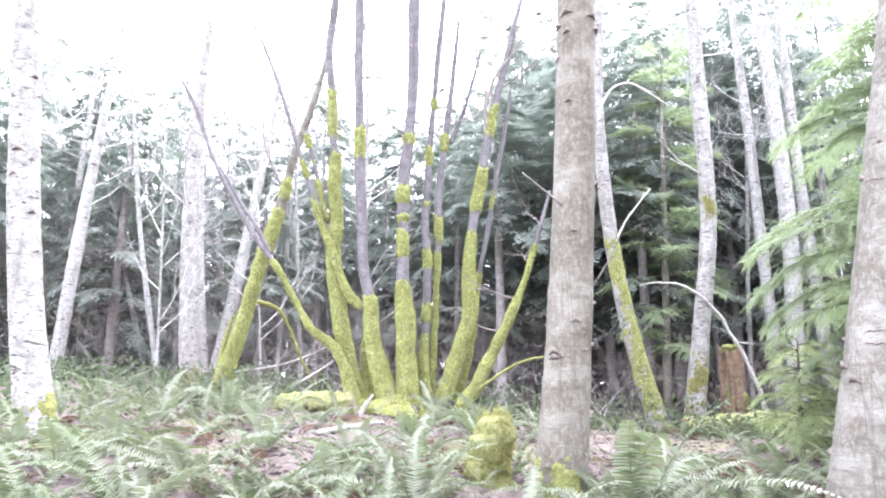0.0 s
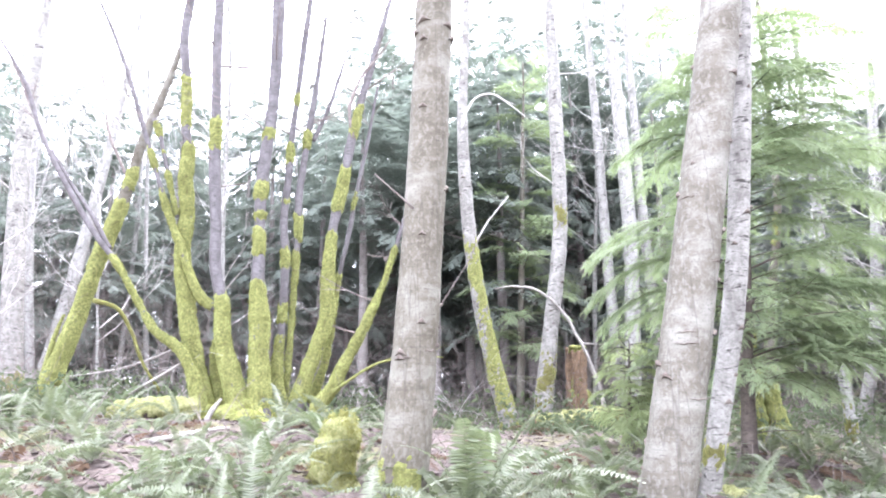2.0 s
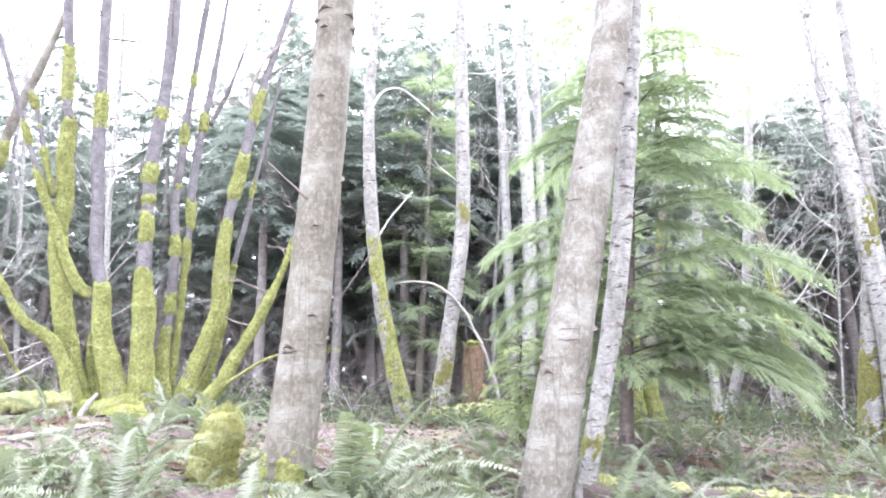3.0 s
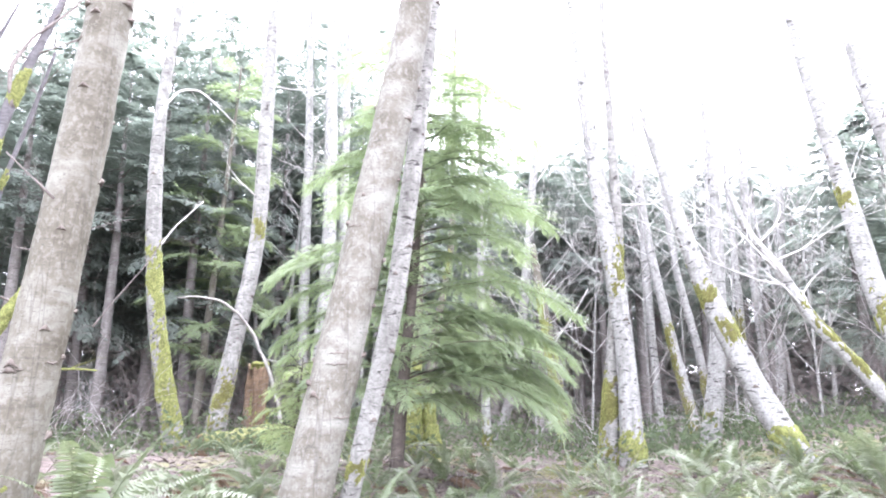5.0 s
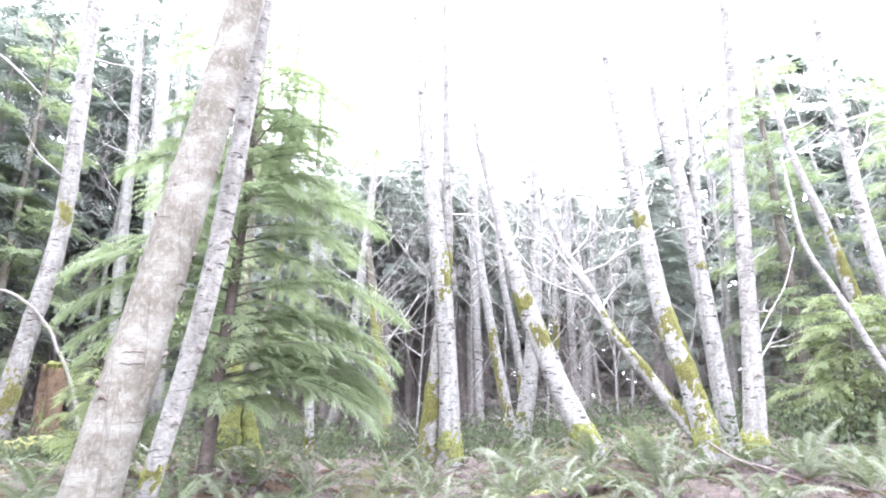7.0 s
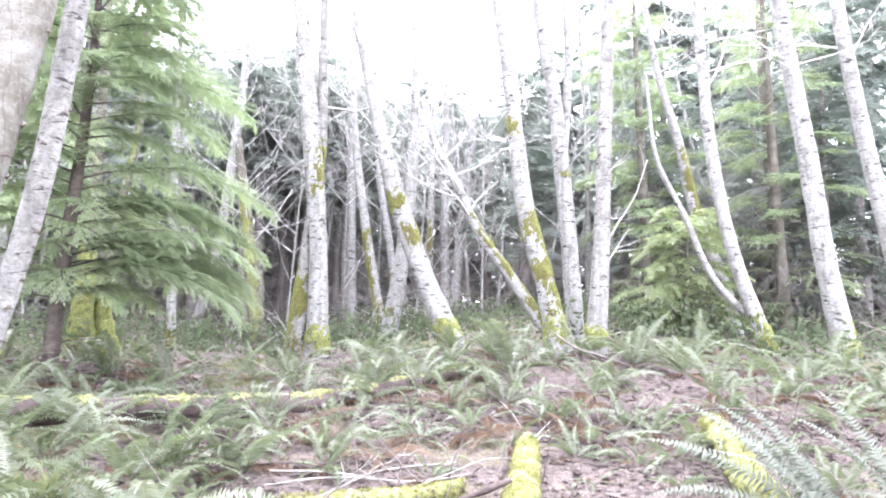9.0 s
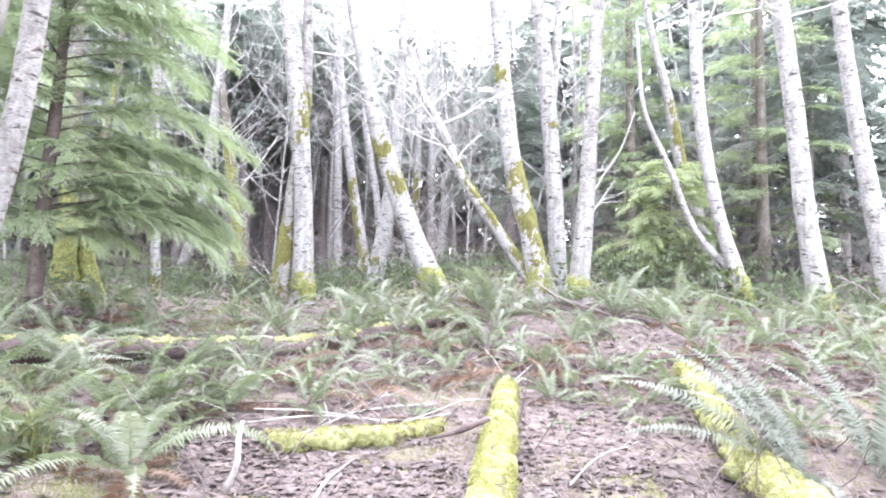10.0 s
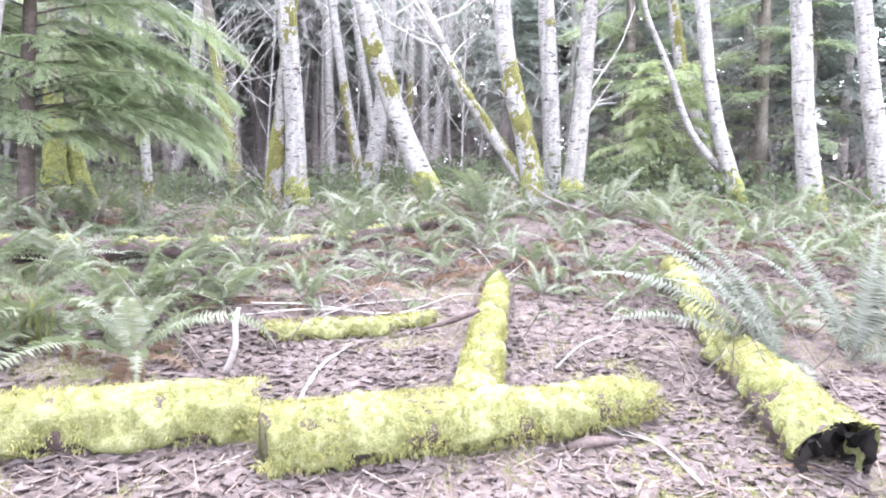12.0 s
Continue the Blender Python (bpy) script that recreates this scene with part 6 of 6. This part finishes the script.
for k, (x0, y0, x1, y1) in enumerate(((3.9, 2.87, 4.22, 2.7), (3.8, 2.47, 4.27, 1.63), (4.44, 2.31, 4.03, 1.94), (4.17, 1.64, 5.08, 2.07), (4.21, 1.56, 5.03, 1.1), (6.63, 1.91, 5.6, 1.25), (3.7, 2.62, 4.16, 2.15), (5.41, 1.16, 6.67, 1.12), (5.6, 3.9, 6.9, 4.3), (5.9, 4.6, 7.4, 4.7), (3.9, 0.3, 4.6, 0.1), (3.0, -0.5, 3.3, -0.2))):
    lying_stick(x0, y0, x1, y1, 0.0065, 640 + k, WOOD_BARE if k % 3 else LOG_BROWN)


# ---------------------------------------------------------------- thickets, undergrowth, leaf litter
def thicket(label, spots, seed, mat, tall=1.2, depth=1):
    """A tangle of bare arching stems: one object of stuff for each thicket."""
    rng = np.random.default_rng(seed)
    tubes = []
    for h0, h1, d0, d1, count in spots:
        for _ in range(count):
            h, d = radians(h0 + (h1 - h0) * rng.random()), d0 + (d1 - d0) * rng.random()
            x, y = 0.3 + d * math.sin(h), -0.3 + d * math.cos(h)
            a = rng.random() * 6.28
            grow(rng, (x, y, soil(x, y) - 0.05), (0.7 * math.cos(a), 0.7 * math.sin(a), 0.9), tall * (0.6 + 0.9 * rng.random()), 0.006, depth, tubes, droop=0.35, sides=3, kids=4, wiggle=0.16)
    tagged(new("thicket", branch_mesh("thicket", tubes, (0, 0, 0), mat)), label, "brush", kind="stuff")


thicket("tangle of bare brown brush before the dark wood", [(-24, 10, 9.8, 13.0, 110), (10, 22, 10.5, 13.5, 40), (20, 42, 12, 15, 60), (42, 100, 10.5, 14.0, 150)], 51, TWIG_DARK, 1.8)
thicket("tangle of pale bare twigs before the dark wood", [(-18, 14, 10.0, 13.0, 40), (44, 70, 11, 15, 50)], 52, TWIG, 1.3)
thicket("dry twigs and bracken stalks lying on the litter", [(46, 104, 3.2, 7.5, 110), (30, 104, 5.0, 9.0, 220), (-30, 20, 4.0, 8.0, 60)], 53, TWIG_DARK, 0.6, 0)

thicket("grey haze of bare sapling stems inside the wood", [(-42, -2, 13, 18, 70), (2, 40, 14, 17, 40), (42, 74, 13.5, 18, 80), (74, 106, 12.5, 17, 60)], 54, TWIG_DARK, 3.2, 2)


def bare_sapling(x, y, height, seed):
    """A slim alder sapling with upswept bare branches in a fan."""
    rng = np.random.default_rng(seed)
    o = (x, y, soil(x, y))
    tree = thing("alder_sapling", o, "slim bare alder sapling with upswept pale twigs", "tree", "bare saplings")
    lean = 0.10 * rng.normal(size=2)
    path = curve([(0, 0, -0.15, 0.026), (lean[0] * height * 0.4, lean[1] * height * 0.4, height * 0.4, 0.02), (lean[0] * height, lean[1] * height, height, 0.006)], 0.2)
    v, f = tube(path, 6, 0.1, 3.0)
    part("trunk", mesh_of("trunk", v, f, BARK_WHITE), tree)
    tubes = []
    for k in range(9):
        i, a = rng.integers(int(len(path) * 0.22), len(path) - 2), rng.random() * 6.28
        w = np.array([math.cos(a), math.sin(a), 0.8])
        grow(rng, path[i, :3], w / np.linalg.norm(w), 1.2 + 1.1 * rng.random(), 0.011, 2, tubes, up=0.10, sides=3, kids=4, spread=0.6)
    tagged(part("branchwork", branch_mesh("branchwork", tubes, (0, 0, 0), TWIG), tree, "upswept pale twigs"), kind="stuff")


for k, (h, d, tall) in enumerate([(46, 13.0, 4.6), (50.5, 12.8, 5.0), (55.5, 13.8, 4.6), (58.5, 15.0, 5.2), (62, 13.2, 4.2), (65, 14.6, 4.8), (68, 12.8, 4.3), (73, 13.4, 4.5), (31, 13.2, 5.0), (-8, 12.6, 5.2), (-17, 12.4, 4.8), (-25, 13.2, 5.0)]):
    bare_sapling(0.4 + d * math.sin(radians(h)), -0.4 + d * math.cos(radians(h)), tall, 700 + k)


def undergrowth():
    """Low evergreen leaves on the ground of the wood."""
    rng = np.random.default_rng(61)
    verts, faces = [], []
    for _ in range(1500):
        h, d = radians(-45 + 155 * rng.random()), 9.5 + 12.0 * rng.random() ** 1.3
        x, y = 0.3 + d * math.sin(h), -0.3 + d * math.cos(h)
        z, tall = soil(x, y), 0.15 + 0.5 * rng.random()
        for _ in range(26):
            p = np.array([x, y, z + tall * rng.random()]) + np.array([0.3, 0.3, 0]) * rng.normal(size=3)
            a, b = rng.normal(size=3), rng.normal(size=3)
            a /= np.linalg.norm(a)
            b = b - a * (a @ b)
            b /= np.linalg.norm(b)
            s = 0.035 + 0.035 * rng.random()
            k = len(verts)
            verts.extend([p - a * s, p + b * s * 0.45, p + a * s, p - b * s * 0.45])
            faces.append((k, k + 1, k + 2, k + 3))
    tagged(new("undergrowth", mesh_of("undergrowth", verts, faces, UNDERGROWTH, False)), "low dark green undergrowth at the wood's foot", "undergrowth", kind="stuff")


undergrowth()


def leaf_litter():
    """Curled fallen leaves, several lobes each."""
    rng = np.random.default_rng(71)
    verts, faces = [], []
    spots = [(22, 108, 1.2, 4.0, 15000), (40, 108, 3.5, 6.5, 8500), (30, 100, 5.5, 9.5, 9000), (-42, 40, 2.4, 8.5, 11000), (-42, 100, 7.5, 12.0, 2200), (108, 382, 0.3, 4.5, 3500)]
    for h0, h1, d0, d1, count in spots:
        for _ in range(count):
            h, d = radians(h0 + (h1 - h0) * rng.random()), math.sqrt(d0 * d0 + (d1 * d1 - d0 * d0) * rng.random())
            x, y = 0.5 + d * math.sin(h), -0.45 + d * math.cos(h)
            if noise.noise((x * 1.1, y * 1.1, 12.0)) + 0.7 * noise.noise((x * 4, y * 4, 3.0)) > 0.34 + 0.12 * rng.normal():
                continue
            s = 0.014 + 0.044 * rng.random() ** 1.7
            e = Euler((0.16 * rng.normal(), 0.16 * rng.normal(), 6.28 * rng.random())).to_matrix()
            curl = 0.05 + 0.6 * rng.random() ** 2
            k = len(verts)
            c = Vector((x, y, soil(x, y) + 0.003 + 0.008 * rng.random()))
            ring = []
            for j in range(6):
                a = j * 1.047 + 0.3 * rng.normal()
                rr = s * (1.0 if j % 2 == 0 else 0.6) * (0.55 + 0.75 * rng.random())
                px, py = rr * math.cos(a), rr * 0.8 * math.sin(a)
                ring.append(c + e @ Vector((px, py, curl * (py * py + 0.3 * px * px) / s * 0.5 + 0.07 * s * rng.normal())))
            verts.append(c + Vector((0, 0, 0.1 * s * rng.normal())))
            verts.extend(ring)
            faces.extend((k, k + 1 + j, k + 1 + (j + 1) % 6) for j in range(6))
    tagged(new("leaf_litter", mesh_of("leaf_litter", verts, faces, LITTER, False)), "brown and mauve fallen leaves covering the ground", "leaves", kind="stuff")



leaf_litter()


def debris():
    """Needles, stalks and splinters strewn over the leaves."""
    rng = np.random.default_rng(73)
    verts, faces = [], []
    for _ in range(16000):
        h, d = radians(20 + 88 * rng.random()), math.sqrt(1.4 + 50 * rng.random() ** 1.6)
        x, y = 0.5 + d * math.sin(h), -0.45 + d * math.cos(h)
        a, ln, w = rng.random() * 6.28, 0.015 + 0.07 * rng.random() ** 2.5, 0.0012 + 0.002 * rng.random()
        c = np.array([x, y, soil(x, y) + 0.012 + 0.014 * rng.random()])
        t = np.array([math.cos(a), math.sin(a), 0.25 * rng.normal()])
        s = np.array([-math.sin(a), math.cos(a), 0.4]) * w
        k = len(verts)
        verts.extend([c - t * ln - s, c - t * ln + s, c + t * ln + s * 0.5, c + t * ln - s * 0.5])
        faces.append((k, k + 1, k + 2, k + 3))
    tagged(new("litter_bits", mesh_of("litter_bits", verts, faces, DEBRIS, False)), "brown needles and broken stalks on fallen leaves", "litter", kind="stuff")


DEBRIS = leaf_material("litter_stalk", (0.09, 0.062, 0.05), (0.33, 0.28, 0.25), (0.2, 0.15, 0.1), 0.8, 0.2, True, 25.0, 0.05)
debris()


def moss_grass():
    """Low pale grass and moss shoots in patches near the path."""
    rng = np.random.default_rng(81)
    verts, faces = [], []
    n = 0
    while n < 30000:
        h, d = radians(26 + 80 * rng.random()), 1.2 + 5.5 * rng.random()
        x, y = 0.5 + d * math.sin(h), -0.45 + d * math.cos(h)
        if n % 3 == 0:
            x = 4.8 + 4.0 * rng.random()
            y = 0.65 * x + 0.95 + 0.9 * (rng.random() - 0.5)
        if noise.noise((x * 1.1, y * 1.1, 12.0)) + 0.7 * noise.noise((x * 4, y * 4, 3.0)) < (0.0 if n % 3 == 0 else 0.30) + 0.08 * rng.normal() and not (x - 2.75) ** 2 + (y + 0.75) ** 2 < 0.25 * rng.random():
            continue
        n += 1
        p = np.array([x, y, soil(x, y)])
        a = rng.random() * 6.28
        w = np.array([0.5 * rng.normal(), 0.5 * rng.normal(), 1.0])
        w /= np.linalg.norm(w)
        s = np.array([math.cos(a), math.sin(a), 0]) * 0.003
        ln = 0.010 + 0.03 * rng.random() ** 2
        k = len(verts)
        verts.extend([p - s, p + s, p + w * ln])
        faces.append((k, k + 1, k + 2))
    tagged(new("grass_patch", mesh_of("grass_patch", verts, faces, GRASS, False)), "short pale grass and moss among leaves", "grass", kind="stuff")


moss_grass()


def grass_tuft(x, y, seed):
    """A clump of long thin blades."""
    rng = np.random.default_rng(seed)
    verts, faces = [], []
    for _ in range(70):
        a, ln = rng.random() * 6.28, 0.18 + 0.22 * rng.random()
        p = np.array([0.06 * rng.normal(), 0.06 * rng.normal(), 0.0])
        out = np.array([math.cos(a), math.sin(a), 0]) * (0.2 + 0.5 * rng.random())
        s = np.array([-math.sin(a), math.cos(a), 0]) * 0.0025
        q1, q2 = p + (out * 0.3 + np.array([0, 0, 0.6])) * ln, p + (out * 0.9 + np.array([0, 0, 0.85])) * ln
        k = len(verts)
        verts.extend([p - s, p + s, q1 + s * 0.8, q1 - s * 0.8, q2])
        faces.extend([(k, k + 1, k + 2, k + 3), (k + 3, k + 2, k + 4)])
    ob = new("grass_tuft", mesh_of("grass_tuft", verts, faces, GRASS, False))
    ob.location = (x, y, soil(x, y))
    tagged(ob, "tuft of long pale green grass blades", "grass", "grass tufts", "stuff")


for k, (x, y) in enumerate([(1.95, 2.25), (2.1, 2.5), (1.75, 2.6), (2.45, 2.55)]):
    grass_tuft(x, y, 90 + k)


def far_poles():
    """Thin pale alder poles deeper in the wood: three patterns, copied."""
    rng = np.random.default_rng(95)
    kinds = []
    for k in range(3):
        h = 9.0 + k
        tree = thing("alder_pole", (0, 0, 0), "thin pale bare alder pole deep in the wood", "tree", "alder poles")
        path = curve([(0, 0, -0.3, 0.065), (0.1, 0.05, h * 0.35, 0.052), (0.05, 0.2, h * 0.7, 0.036), (0.25, 0.1, h, 0.012)], 0.3)
        v, f = tube(path, 7, 0.1, 2.0)
        part("trunk", mesh_of("trunk", v, f, BARK_WHITE), tree)
        tubes = []
        for _ in range(15):
            i, a = rng.integers(len(path) // 3, len(path) - 2), rng.random() * 6.28
            w = np.array([math.cos(a), math.sin(a), 0.6])
            grow(rng, path[i, :3], w / np.linalg.norm(w), 0.9 + 1.1 * rng.random(), 0.010, 2, tubes, up=0.07, sides=3, kids=3)
        tagged(part("branchwork", branch_mesh("branchwork", tubes, (0, 0, 0), TWIG), tree, "fine bare twigs"), kind="stuff")
        kinds.append(tree)
    for k in range(30):
        h0, h1 = ((-42, -14), (-14, 4), (22, 34), (44, 76), (76, 104))[(0, 1, 2, 4, 3, 4, 0)[k % 7]]
        h, d = radians(h0 + (h1 - h0) * rng.random()), 14.5 + 8 * rng.random()
        x, y = 0.3 + d * math.sin(h), -0.3 + d * math.cos(h)
        m = pose(x, y, soil(x, y), 7 * rng.normal(), 7 * rng.normal(), 360 * rng.random())
        if k < 3:
            kinds[k].matrix_basis = m
        else:
            copy_thing(kinds[k % 3], m)


far_poles()
